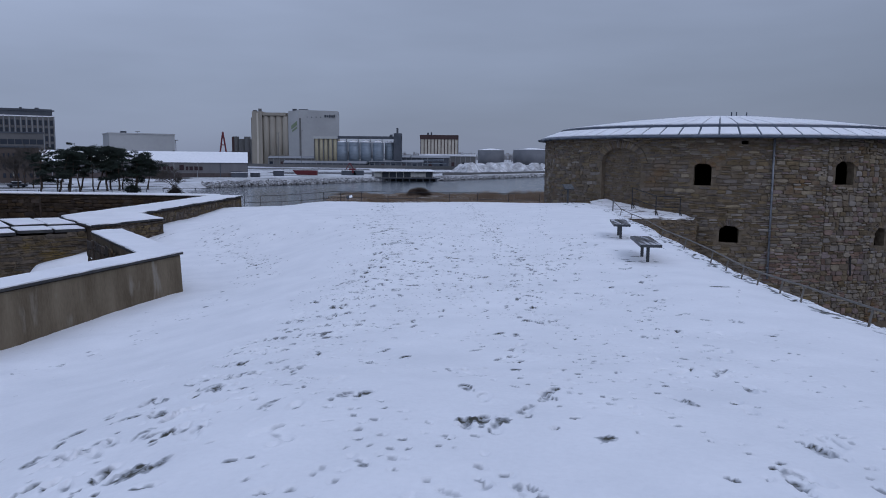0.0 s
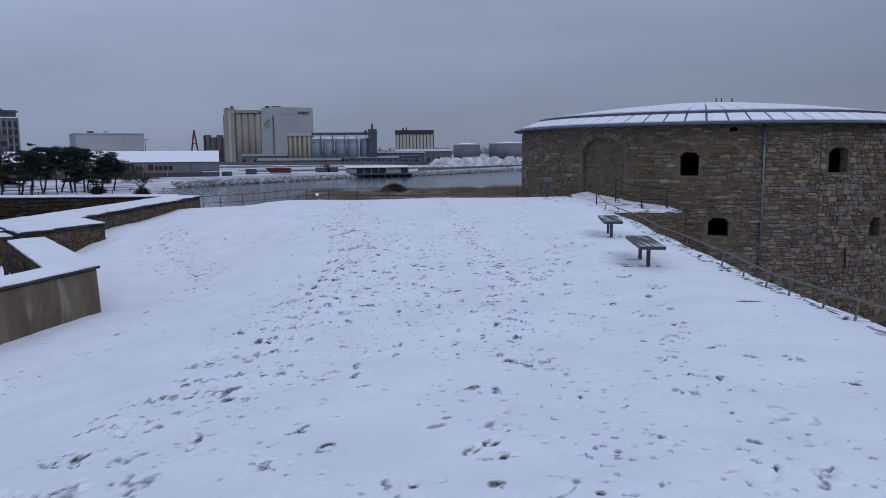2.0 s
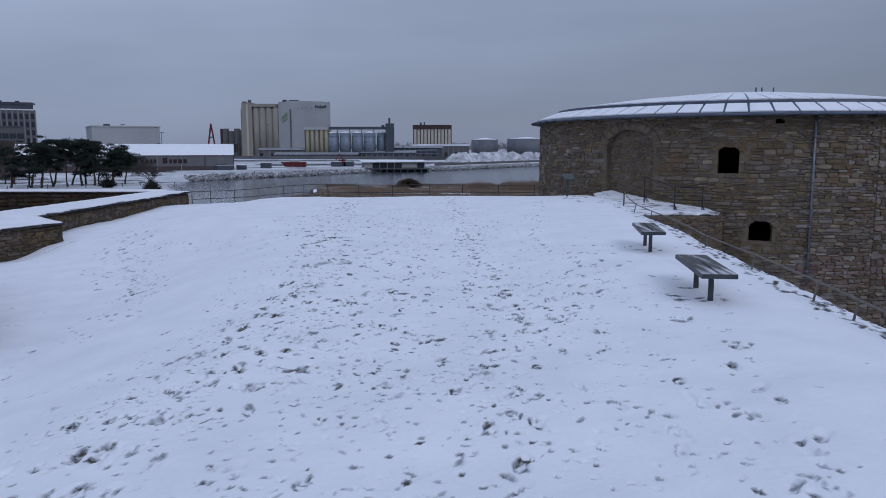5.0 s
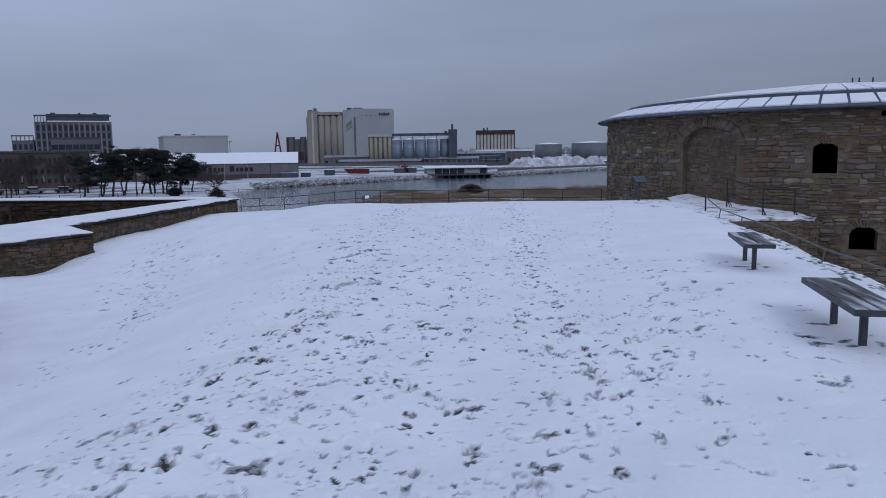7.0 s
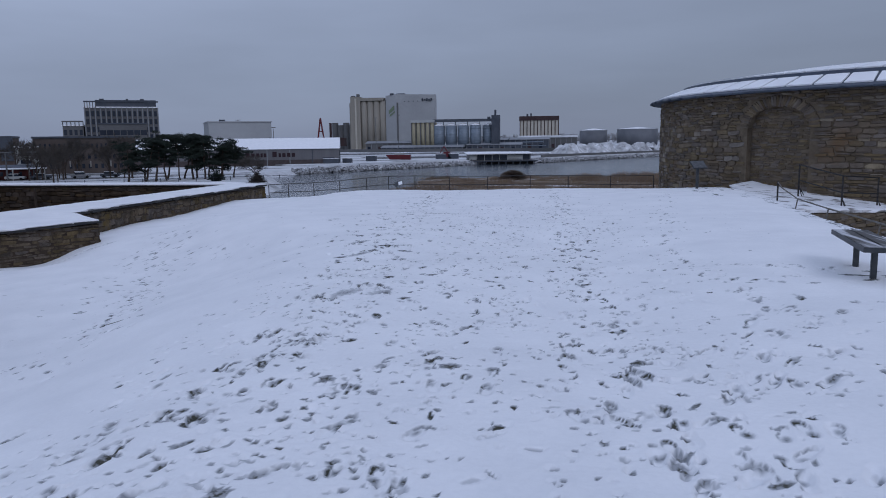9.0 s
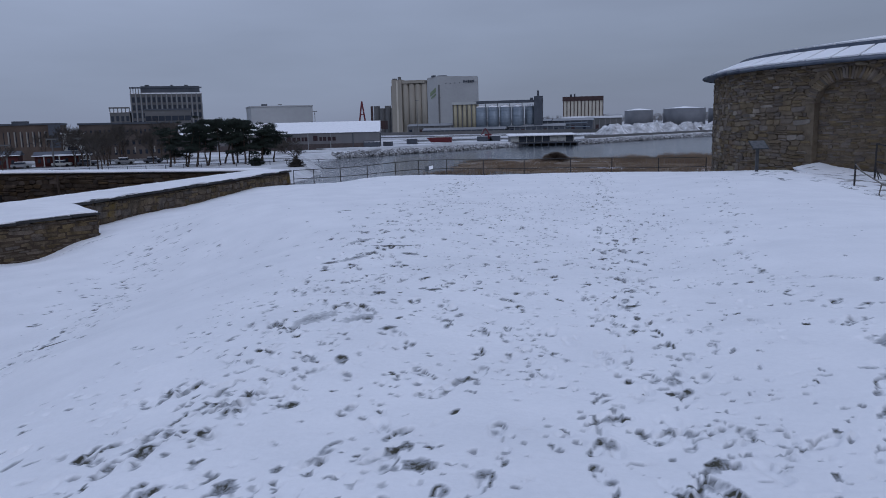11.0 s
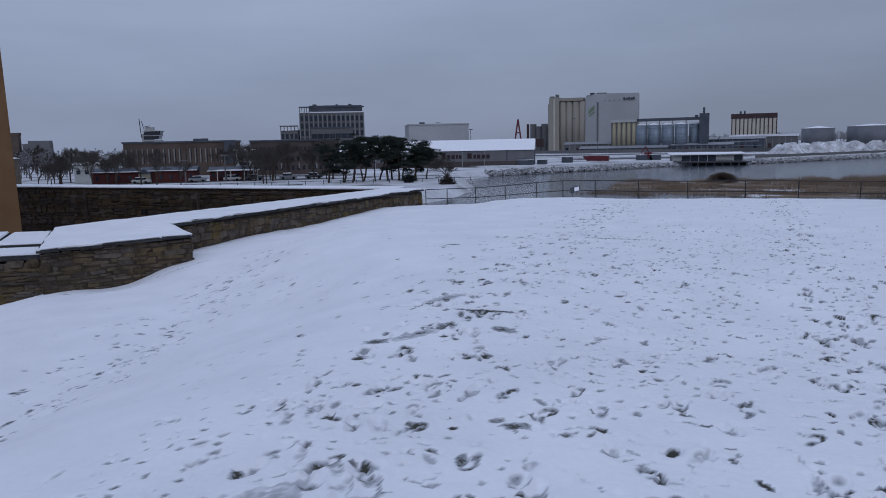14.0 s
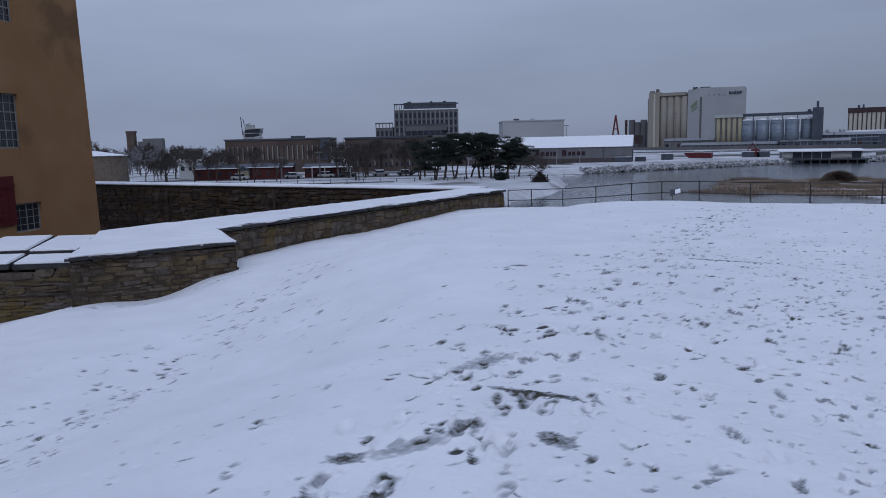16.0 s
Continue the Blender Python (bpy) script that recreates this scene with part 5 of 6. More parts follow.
    Shape().box(0.4, 0, 0, 7.6, 6, 25).out("shaft", BRICK, t)
    Shape().box(0, -0.4, 25, 8, 6.4, 27).out("crown", BRICK, t)
    t = base("hospital_block", Matrix.Translation((-611.0, 481.6, -6)) @ Matrix.Rotation(turn, 4, "Z"), "distant grey hospital-like block on a rise", "building")
    Shape().box(0, 0, 0, 23, 9, 17).box(5, 0, 17, 23, 8, 19.6).out("wall", CONC_DARK, t)
    # low red timber houses
    for x0, y0, w, h in ((-145.8, 144.7, 12.5, 2.7), (-135.0, 151.0, 11.5, 2.8), (-124.0, 160.5, 9.5, 2.4)):
        r = base("red_house", Matrix.Translation((x0, y0, -6.1)) @ Matrix.Rotation(turn, 4, "Z"), "low red wooden house with snow on its roof", "house", "red houses by the park")
        Shape().box(0, 0, 0, w, 5, h).out("wall", FALU, r)
        Shape().add([(-0.4, -0.5, h), (w + 0.4, -0.5, h), (w + 0.4, 2.5, h + 1.0), (-0.4, 2.5, h + 1.0), (w + 0.4, 5.5, h), (-0.4, 5.5, h)], [(0, 1, 2, 3), (3, 2, 4, 5), (0, 3, 5), (1, 4, 2), (0, 5, 4, 1)]).out("roof", STEEL_DARK, r)
        Shape().box(-0.5, -0.62, h - 0.02, w + 0.5, -0.3, h + 0.16).out("roof_snow", SNOW, r)
        windows(r, w, 0, 5, 1, 0.9, 3, 0.6, 0.9, FAR_GLASS)
    n = base("yellow_house", Matrix.Translation((-135.6, 149.2, -6.1)) @ Matrix.Rotation(turn, 4, "Z"), "small yellowish wooden house gable", "house")
    Shape().box(0, 0, 0, 2.6, 3, 2.2).out("wall", YELLOW, n)
    Shape().add([(-0.2, -0.2, 2.2), (2.8, -0.2, 2.2), (1.3, -0.2, 3.4), (-0.2, 3.2, 2.2), (2.8, 3.2, 2.2), (1.3, 3.2, 3.4)], [(0, 1, 2), (5, 4, 3), (1, 4, 5, 2), (3, 0, 2, 5), (0, 3, 4, 1)]).out("roof", STEEL_DARK, n)
    c = base("open_canopy", Matrix.Translation((-119.5, 157.5, -6.1)) @ Matrix.Rotation(turn, 4, "Z"), "flat open canopy with snow on its roof", "canopy")
    Shape().box(0, 0, 2.5, 10, 3, 2.75).out("roof", SNOW, c)
    for x in (0.2, 3.3, 6.5, 9.6):
        Shape().box(x, 0.1, 0, x + 0.2, 0.3, 2.5).out("post", PALE, c)
    # round stone tower beside the wing
    t = base("stone_tower", pose(-138.5, 112, -6.6), "low round stone tower with snow on its roof", "tower")
    Shape().tube((0, 0, 0), (0, 0, 7.2), 7.2, 7.0, 28).out("wall", STONE, t)
    Shape().tube((0, 0, 7.15), (0, 0, 8.2), 7.4, 1.0, 28).out("roof", SNOW, t)
    Shape().tube((4.6, -4.0, 4.2), (5.5, -4.8, 4.2), 0.95, sides=10).out("window", BLACK, t)
    # big pale box
    b = block("pale_warehouse_block", -146.6, -119.3, 320.5, 24, -6, 10.9, PALE2, "large windowless pale industrial block", roof=PALE2, turn=turn)
    Shape().box(5, 2, 17.4, 7.4, 4, 18.2).out("roof_unit", STEEL_DARK, b)
    Shape().box(26.2, -0.3, 2, 27.1, 0, 10).out("dark_door", STEEL_DARK, b)
    # long warehouse with a lettered wall
    w = base("harbour_warehouse", pose(-70, 258, -6.1) @ Matrix.Rotation(radians(15), 4, "Z"), "long grey metal warehouse under a snowy gable roof", "warehouse")
    Shape().add([(-72, 0, 0), (0, 0, 0), (0, 0, 5.6), (-72, 0, 5.6), (-72, 26, 0), (0, 26, 0), (0, 26, 5.6), (-72, 26, 5.6), (0, 13, 9.2), (-72, 13, 9.2)], [(0, 1, 2, 3), (5, 4, 7, 6), (1, 5, 6, 8, 2), (4, 0, 3, 9, 7)]).out("wall", WAREHOUSE, w)
    Shape().add([(-72.4, -0.5, 5.55), (0.3, -0.5, 5.55), (0.3, 13, 9.35), (-72.4, 13, 9.35), (-72.4, 26.5, 5.55), (0.3, 26.5, 5.55)], [(0, 1, 2, 3), (3, 2, 5, 4)]).out("roof", SNOW, w)
    Shape().box(-72, -0.12, 0, 0, 0, 1.9).out("brick_base", MAROON_BASE, w)
    Shape().box(-5.5, -0.2, 0.1, -1.8, 0, 2.6).out("gate", STEEL_DARK, w)
    x = -31.4
    for k, wd in enumerate((1.9, 1.6, 1.5, 1.0, 1.3, -1.6, 2.1, 1.2, 1.6, 1.6, 1.6)):
        if wd > 0:
            mark = Shape().box(x, -0.18, 2.9, x + wd * 0.7, -0.02, 4.7 if k in (0, 6) else 4.2)
            mark.out("sign_mark", SIGN_RED, w, "dark red mark of the wall sign")
        x += abs(wd)
    for k in range(9):
        Shape().box(-70 + 7.6 * k, -0.16, 0, -69.7 + 7.6 * k, -0.02, 5.4).out("wall_joint", STEEL_DARK if k % 4 == 0 else GREY_CLAD, w)
    Shape().box(0.02, 9, 0.2, 0.2, 17, 5.0).out("end_gate", STEEL_DARK, w)
    # cranes
    c = base("red_crane", pose(-139, 452, -5.6), "red lattice crane leg beyond the warehouse", "crane")
    Shape().tube((-0.9, 0, 0), (2.4, 0, 22), 0.5).tube((5.7, 0, 0), (2.4, 0, 22), 0.5).tube((1.2, 0, 14), (3.8, 0, 14), 0.3).out("leg", RED, c)
    c = base("dark_crane", pose(-132, 455, -5.6), "dark mast of a harbour crane", "crane")
    Shape().box(0, 0, 6, 1.3, 1, 19).box(-3, 0, 5, 9, 6, 10).out("mast", MAROON, c)


def harbour():
    # concrete silo of bundled tubes
    s = base("concrete_silo", pose(-158.5, 600, -5.6), "tall bundled-tube concrete grain silo", "silo")
    for k in range(4):
        Shape().tube((12.2 + 5.2 * k, 2.6, 0), (12.2 + 5.2 * k, 2.6, 39.5), 2.75, sides=18).out("tube", CONC, s, smooth=True)
    Shape().box(9, 3, 0, 29, 20, 41).out("core", CONC, s)
    Shape().box(1.5, -1, 0, 9.6, 16, 43.2).out("stair_tower", CONC, s)
    Shape().box(0, 2, 0, 1.6, 12, 38.5).out("side_fin", CONC, s)
    Shape().box(5.2, -1.3, 0, 6.6, -0.9, 42).out("pale_strip", BEIGE, s)
    Shape().box(9.4, -0.5, 40, 28.5, 18, 42.4).out("head_house", CONC, s)
    Shape().box(2, 0, 43, 5, 3, 44.2).box(6.5, 0, 43, 8.5, 3, 45.5).out("roof_unit", CONC_DARK, s)
    d = base("dark_silo", pose(-129, 610, -5.6), "dark narrow silo behind the concrete one", "silo")
    Shape().box(0, 0, 0, 3.2, 14, 33).out("wall", CONC_DARK, d)
    d = base("far_silo", pose(-186, 640, -5.6), "distant grey silo group", "silo")
    for k in range(4):
        Shape().tube((4 + 5 * k, 0, 0), (4 + 5 * k, 0, 24 - 2 * (k % 2)), 2.7, sides=14).out("tube", CONC_DARK, d)
    # white mill tower
    t = base("mill_tower", pose(-128, 600, -5.6), "tall pale clad mill building with a green emblem", "mill")
    Shape().add([(0, 0, 0), (9, -3, 0), (40.5, 0, 0), (38, 22, 0), (2, 22, 0), (0, 0, 43.6), (9, -3, 44.6), (40.5, 0, 44.0), (38, 22, 44), (2, 22, 44)], [(0, 1, 6, 5), (1, 2, 7, 6), (2, 3, 8, 7), (3, 4, 9, 8), (4, 0, 5, 9), (5, 6, 7, 8, 9)]).out("wall", PALE2, t)
    Shape().add([(2.6, -1.15, 29), (7.6, -2.85, 32.5), (7.6, -2.85, 36), (2.6, -1.15, 32)], [(0, 1, 2, 3)]).add([(3.4, -1.45, 27), (7.8, -2.9, 30), (7.8, -2.9, 31.5), (3.4, -1.45, 28.4)], [(0, 1, 2, 3)]).out("emblem", GREEN, t)
    for k in range(5):
        Shape().box(29.5 + 1.8 * k, -1.55, 39.4, 30.8 + 1.8 * k, -0.6, 40.6 if k % 2 else 41.0).out("sign_stroke", STEEL_DARK, t)
    Shape().box(4, -2.2, 44, 7, 2, 45.4).box(9, -2, 44.3, 16, 2, 45.2).out("roof_unit", STEEL_DARK, t)
    for k in range(6):
        Shape().box(15.5 + 3.6 * k, -2.5, 38.6, 16.1 + 3.6 * k, -2.2, 39.3).out("vent", STEEL_DARK, t)
    Shape().box(9.6, -3.3, 6, 10.8, -2.7, 38).out("stair_strip", CONC_DARK, t)
    # yellow silo row and steel bins
    y = base("yellow_silo", pose(-100, 560, -5.6), "row of pale yellow ribbed storage silos", "silo")
    Shape().box(0, 0.6, 0, 17.5, 12, 22.6).out("body", YELLOW, y)
    for k in range(5):
        Shape().tube((1.75 + 3.5 * k, 0.6, 0), (1.75 + 3.5 * k, 0.6, 21), 1.6, sides=12).out("tube", YELLOW, y, smooth=True)
    for k in range(6):
        Shape().box(3.5 * k - 0.25, -0.75, 0, 3.5 * k + 0.25, 0.6, 21).out("rib", CONC_DARK, y)
    Shape().box(-0.3, -1.4, 21, 17.6, 12, 23).out("parapet", PALE, y)
    first = None
    for k in range(5):
        m = pose(-79.3 + 9.1 * k, 562 + (4 if k > 3 else 0), -5.6)
        if first is None:
            first = base("steel_bin", m, "round galvanised steel grain bin with a conical lid", "silo", "steel grain bins")
            Shape().tube((0, 0, 0), (0, 0, 18.6), 4.3, sides=28).out("shell", STEEL, first, smooth=True)
            Shape().tube((0, 0, 18.6), (0, 0, 20.2), 4.4, 0.6, 28).out("lid", SNOW, first)
            for z in (4, 8, 12, 16):
                Shape().tube((0, 0, z), (0, 0, z + 0.25), 4.4, sides=28).out("hoop", STEEL, first)
        else:
            copy_thing(first, m)
    c = base("conveyor_gantry", pose(-84, 561, 0), "grey conveyor gantry over the grain bins", "conveyor")
    Shape().box(0, -1, 15.6, 50, 2, 17.6).box(44, -2, -5.6, 50, 6, 20).box(41, -1.5, 17.6, 43, 2, 19).out("gantry", STEEL_DARK, c)
    Shape().box(46, 0, 20, 47.4, 2, 24).out("stack", STEEL_DARK, c)
    for x in (8, 17, 26, 35):
        Shape().box(x, -1.2, 12, x + 0.5, -0.8, 16).out("strut", STEEL_DARK, c)
    for x0, x1, yy, z1, mt, lab in ((-40, 2, 580, 2.0, STEEL_DARK, "low dark harbour shed with pipework"), (-22, 24, 610, 3.4, CONC_DARK, "long low grey harbour shed with a pale pitched roof"), (-135, -98, 560, 0.5, CONC_DARK, "dark low shed at the silo foot"), (-120, -60, 545, -2.8, STEEL_DARK, "low loading shed before the silos"), (-58, -18, 556, -1.6, STEEL_DARK, "low dark shed with a snowy roof by the bins")):
        w, h = x1 - x0, z1 + 5.6
        sd = base("harbour_shed", pose(x0, yy, -5.6), lab, "shed")
        Shape().box(0, 0, 0, w, 15, h).out("wall", mt, sd)
        Shape().add([(-0.6, -0.8, h), (w + 0.6, -0.8, h), (w + 0.6, 7.5, h + 1.7), (-0.6, 7.5, h + 1.7), (w + 0.6, 15.8, h), (-0.6, 15.8, h)], [(0, 1, 2, 3), (3, 2, 4, 5), (0, 3, 5), (1, 4, 2), (0, 5, 4, 1)]).out("roof", FIELD if x0 == -22 else GREY_CLAD, sd)
        n = int(w / 4)
        for k in range(n + 1):
            Shape().box(k * w / n - 0.15, -0.25, 0, k * w / n + 0.15, 0, h - 0.1).out("pilaster", GREY_CLAD, sd)
        for k in range(0, n, 2):
            Shape().box((k + 0.25) * w / n, -0.12, 0.05, (k + 0.8) * w / n, 0.05, min(h * 0.6, 4.0)).out("door", MAROON if k % 4 else FAR_GLASS, sd)
    p = base("pipe_bridge", pose(-36, 570, -5.6), "pipework and walkways by the grain bins", "pipework")
    for k in range(9):
        Shape().box(4.2 * k, 0, 0, 4.2 * k + 0.4, 0.4, 6 + 2.2 * math.sin(2.3 * k)).out("post", STEEL_DARK, p)
    Shape().tube((0, 0.2, 5.2), (34, 0.2, 6.0), 0.35, sides=6).out("pipe", STEEL, p)
    Shape().tube((4, 0.2, 3.4), (36, 0.2, 3.0), 0.25, sides=6).out("pipe", STEEL, p)
    Shape().tube((2, -1, 0), (9, -1, 9.0), 0.3, sides=6).out("chute", STEEL_DARK, p)
    # striped hall with a dark fascia
    h = base("striped_hall", pose(-28.3, 800, -5.6), "square beige building with dark vertical stripes and fascia", "building")
    Shape().box(0, 0, 0, 40.5, 30, 28).out("wall", BEIGE, h)
    Shape().box(-0.5, -0.6, 27.5, 41, 30.5, 32).out("fascia", MAROON, h)
    for k in range(12):
        Shape().box(k * 3.65, -0.5, 0, k * 3.65 + 0.85, 0, 28).out("stripe", MAROON, h)
    Shape().box(7, 3, 32, 9, 5, 34.5).box(11, 3, 32, 12.5, 5, 35).out("roof_unit", STEEL_DARK, h)
    # tanks and depots far right
    first = None
    for x, yy, r, hh in ((54, 900, 16, 17.5), (104, 900, 23, 18.5), (155, 920, 22, 18), (205, 950, 22, 18), (255, 970, 22, 18), (310, 990, 22, 18)):
        t = base("storage_tank", pose(x, yy, -5.6), "large round dark storage tank with snow on top", "tank", "storage tanks")
        Shape().tube((0, 0, 0), (0, 0, hh), r, sides=32).out("shell", TANK, t, smooth=True)
        Shape().tube((0, 0, hh), (0, 0, hh + 2), r, 2, 32).out("lid", SNOW, t)
    # quay edge
    q = base("quay_road_wall", pose(0, 0, 0), "low dark wall along the quay road", "wall", kind="structure")
    for (xa, ya), (xb, yb) in (((-300, 640), (-120, 520)), ((-120, 520), (-30, 505)), ((-30, 505), (60, 440)), ((-1, 319), (56, 404)), ((56, 404), (146, 530))):
        d = Vector((xb - xa, yb - ya, 0)).normalized()
        nn = Vector((-d.y, d.x, 0)) * 0.8
        a, b = Vector((xa, ya, -5.7)), Vector((xb, yb, -5.7))
        Shape().add([a, b, b + nn, a + nn, *(v + Vector((0, 0, 2.2 if ya > 430 else 1.1)) for v in (a, b, b + nn, a + nn))], [(0, 1, 5, 4), (1, 2, 6, 5), (2, 3, 7, 6), (3, 0, 4, 7), (4, 5, 6, 7)]).out("wall_run", CONC_DARK, q)
    # boathouse on piles
    b = base("boathouse", pose(-28.5, 291, SEA) @ Matrix.Rotation(radians(14), 4, "Z"), "long low grey boathouse standing on piles in the water", "boathouse")
    Shape().box(0, 0.4, 1.6, 24, 7, 4.6).out("wall", WAREHOUSE, b)
    Shape().add([(-0.8, -1.0, 4.5), (24.8, -1.0, 4.5), (24.8, 7.6, 5.1), (-0.8, 7.6, 5.1), (-0.8, -1.0, 4.85), (24.8, -1.0, 4.85), (24.8, 7.6, 5.45), (-0.8, 7.6, 5.45)], [(4, 5, 6, 7), (0, 1, 5, 4), (1, 2, 6, 5), (3, 0, 4, 7), (3, 2, 1, 0)]).out("roof", SNOW, b)
    Shape().box(-1.5, -1.6, 1.15, 26.5, 8, 1.55).out("deck", STEEL_DARK, b)
    # black box added behind the piles to stand in for shade under the deck
    Shape().box(-0.5, 0.2, -0.5, 25, 7, 1.15).out("dark_understorey", BLACK, b)
    for k in range(10):
        Shape().box(0.1 + 2.75 * k, -1.5, -1, 0.45 + 2.75 * k, -1.1, 1.2).out("pile", STEEL_DARK, b)
    for k in range(8):
        Shape().box(0.25 + 2.95 * k, 0.2, 2.0, 2.9 + 2.95 * k, 0.45, 4.2).out("window", PALE if k in (0, 5, 6) else FAR_GLASS, b)
    for k in range(9):
        Shape().box(0.0 + 2.95 * k, 0.1, 1.6, 0.2 + 2.95 * k, 0.5, 4.5).out("mullion", PALE, b)
    for k in range(14):
        Shape().box(-1.4 + 2.1 * k, -1.55, 1.55, -1.32 + 2.1 * k, -1.47, 2.5).out("rail_post", STEEL_DARK, b)
    Shape().box(-1.4, -1.54, 2.42, 26, -1.48, 2.5).out("rail", STEEL_DARK, b)
    b.scale = (1, 1, 0.84)
    # boats, huts, machines on the quay
    def boat(x, y, ln, mat, lab):
        t = base("boat", pose(x, y, -5.6), lab, "boat")
        Shape().add([(0, 0, 2.1), (ln, 0, 2.1), (ln, 3, 2.1), (0, 3, 2.1), (1.6, 0.6, 0.3), (ln, 0.6, 0.2), (ln, 2.4, 0.2), (1.6, 2.4, 0.3)], [(0, 1, 2, 3), (0, 4, 5, 1), (1, 5, 6, 2), (2, 6, 7, 3), (3, 7, 4, 0), (4, 7, 6, 5)]).out("hull", mat, t)
        Shape().box(ln * 0.35, 0.7, 2.1, ln * 0.7, 2.3, 2.7).out("cabin", PALE, t)
    boat(-60.5, 289, 9.5, RED, "red boat laid up on the snowy quay")
    for x, y, w, hh, mt in ((-66, 280, 3.6, 2.0, STEEL_DARK), (-43.5, 305, 4.2, 1.9, STEEL_DARK), (-38.5, 306, 4, 2.0, STEEL_DARK), (-80, 258, 5, 1.8, MAROON), (-75, 256, 5, 1.6, STEEL_DARK), (-70, 262, 3, 1.5, STEEL_DARK)):
        t = base("container", pose(x, y, -5.6), "small dark hut or container on the quay", "container", "huts on the quay")
        Shape().box(0, 0, 0, w, 2.4, hh).out("body", mt, t)
        Shape().box(-0.1, -0.1, hh, w + 0.1, 2.5, hh + 0.12).out("roof_snow", SNOW, t)
    e = base("excavator", pose(-40.5, 306, -5.6), "dark red excavator with folded arm", "excavator")
    Shape().box(0, 0, 0.8, 2.6, 2, 2.8).out("cab", RED, e)
    Shape().box(-0.4, 0, 0, 3, 2, 0.8).out("track", STEEL_DARK, e)
    Shape().tube((2, 1, 2.2), (0.2, 1, 5.0), 0.22).tube((0.2, 1, 5.0), (-1.4, 1, 2.4), 0.18).out("arm", RED, e)
    r = random.Random(3)
    sh = Shape()
    shore = [(-71, 214), (-61.0, 230), (-39, 267.5), (-26.8, 292), (1, 310.5), (53.2, 395), (97, 457)]
    for k in range(4200):
        g = r.random() * 225
        i = 0 if g < 19 else 1 if g < 62 else 2 if g < 89 else 3 if g < 122 else 4 if g < 200 else 5
        g = r.random()
        across = r.uniform(-1.8, 1.5)
        x = shore[i][0] + (shore[i + 1][0] - shore[i][0]) * g + across
        y = shore[i][1] + (shore[i + 1][1] - shore[i][1]) * g - across * 0.6
        m = Matrix.Translation((x, y, SEA + r.uniform(-0.1, 0.75) + max(0.0, 0.25 - 0.25 * across))) @ Euler((r.uniform(-0.5, 0.5), r.uniform(-0.5, 0.5), r.uniform(0, 3))).to_matrix().to_4x4()
        s = r.uniform(0.22, 0.72)
        sh.box(-s, -s * 0.7, -s * 0.5, s, s * 0.7, s * 0.5, m)
    tagged(sh.out("boulders", material("snowy_boulder", (0.04, 0.04, 0.04), (0.56, 0.57, 0.59), 0.9, scale=1.3, fine=5, bump=0.2, pieces=0.4)), "snow-dusted boulders along the quay edge", "rocks", kind="stuff")
    sh = Shape()
    for k in range(52):
        x, y = 8 + r.random() * 74, 0
        y = 400 + (x - 20) * 1.0 + r.uniform(0, 22)
        s = r.uniform(2.0, 5.2)
        n = 7
        ring = [(x + s * 1.5 * math.cos(6.283 * i / n) * r.uniform(0.7, 1.2), y + s * 1.2 * math.sin(6.283 * i / n), -5.6) for i in range(n)]
        top = [(x + s * 0.5 * math.cos(6.283 * i / n), y + s * 0.4 * math.sin(6.283 * i / n), -5.6 + s * r.uniform(0.75, 1.1)) for i in range(n)]
        sh.add(ring + top, [(i, (i + 1) % n, n + (i + 1) % n, n + i) for i in range(n)] + [tuple(range(n, 2 * n))])
    tagged(sh.out("rubble_heap", material("snowy_heap", (0.16, 0.16, 0.16), (0.80, 0.81, 0.83), 0.9, scale=0.35, fine=2, bump=0.4, dist=0.3)), "snow-covered heaps of gravel on the quay", "heap", kind="stuff")


far_city()
harbour()

# ---- plants ----
BARK = material("pine_bark", (0.035, 0.026, 0.02), (0.075, 0.055, 0.042), 0.9, scale=3, fine=20, bump=0.5)
NEEDLE = material("pine_needles", (0.008, 0.014, 0.011), (0.022, 0.035, 0.024), 0.8, scale=0.6, fine=6, bump=0, pieces=0.5)
TWIG = material("bare_twigs", (0.045, 0.038, 0.033), (0.085, 0.072, 0.06), 0.9, scale=2, fine=10, bump=0, pieces=0.3)
REED = material("dry_reeds", (0.14, 0.098, 0.066), (0.25, 0.182, 0.125), 0.9, scale=0.15, fine=2, bump=0, pieces=0.2)


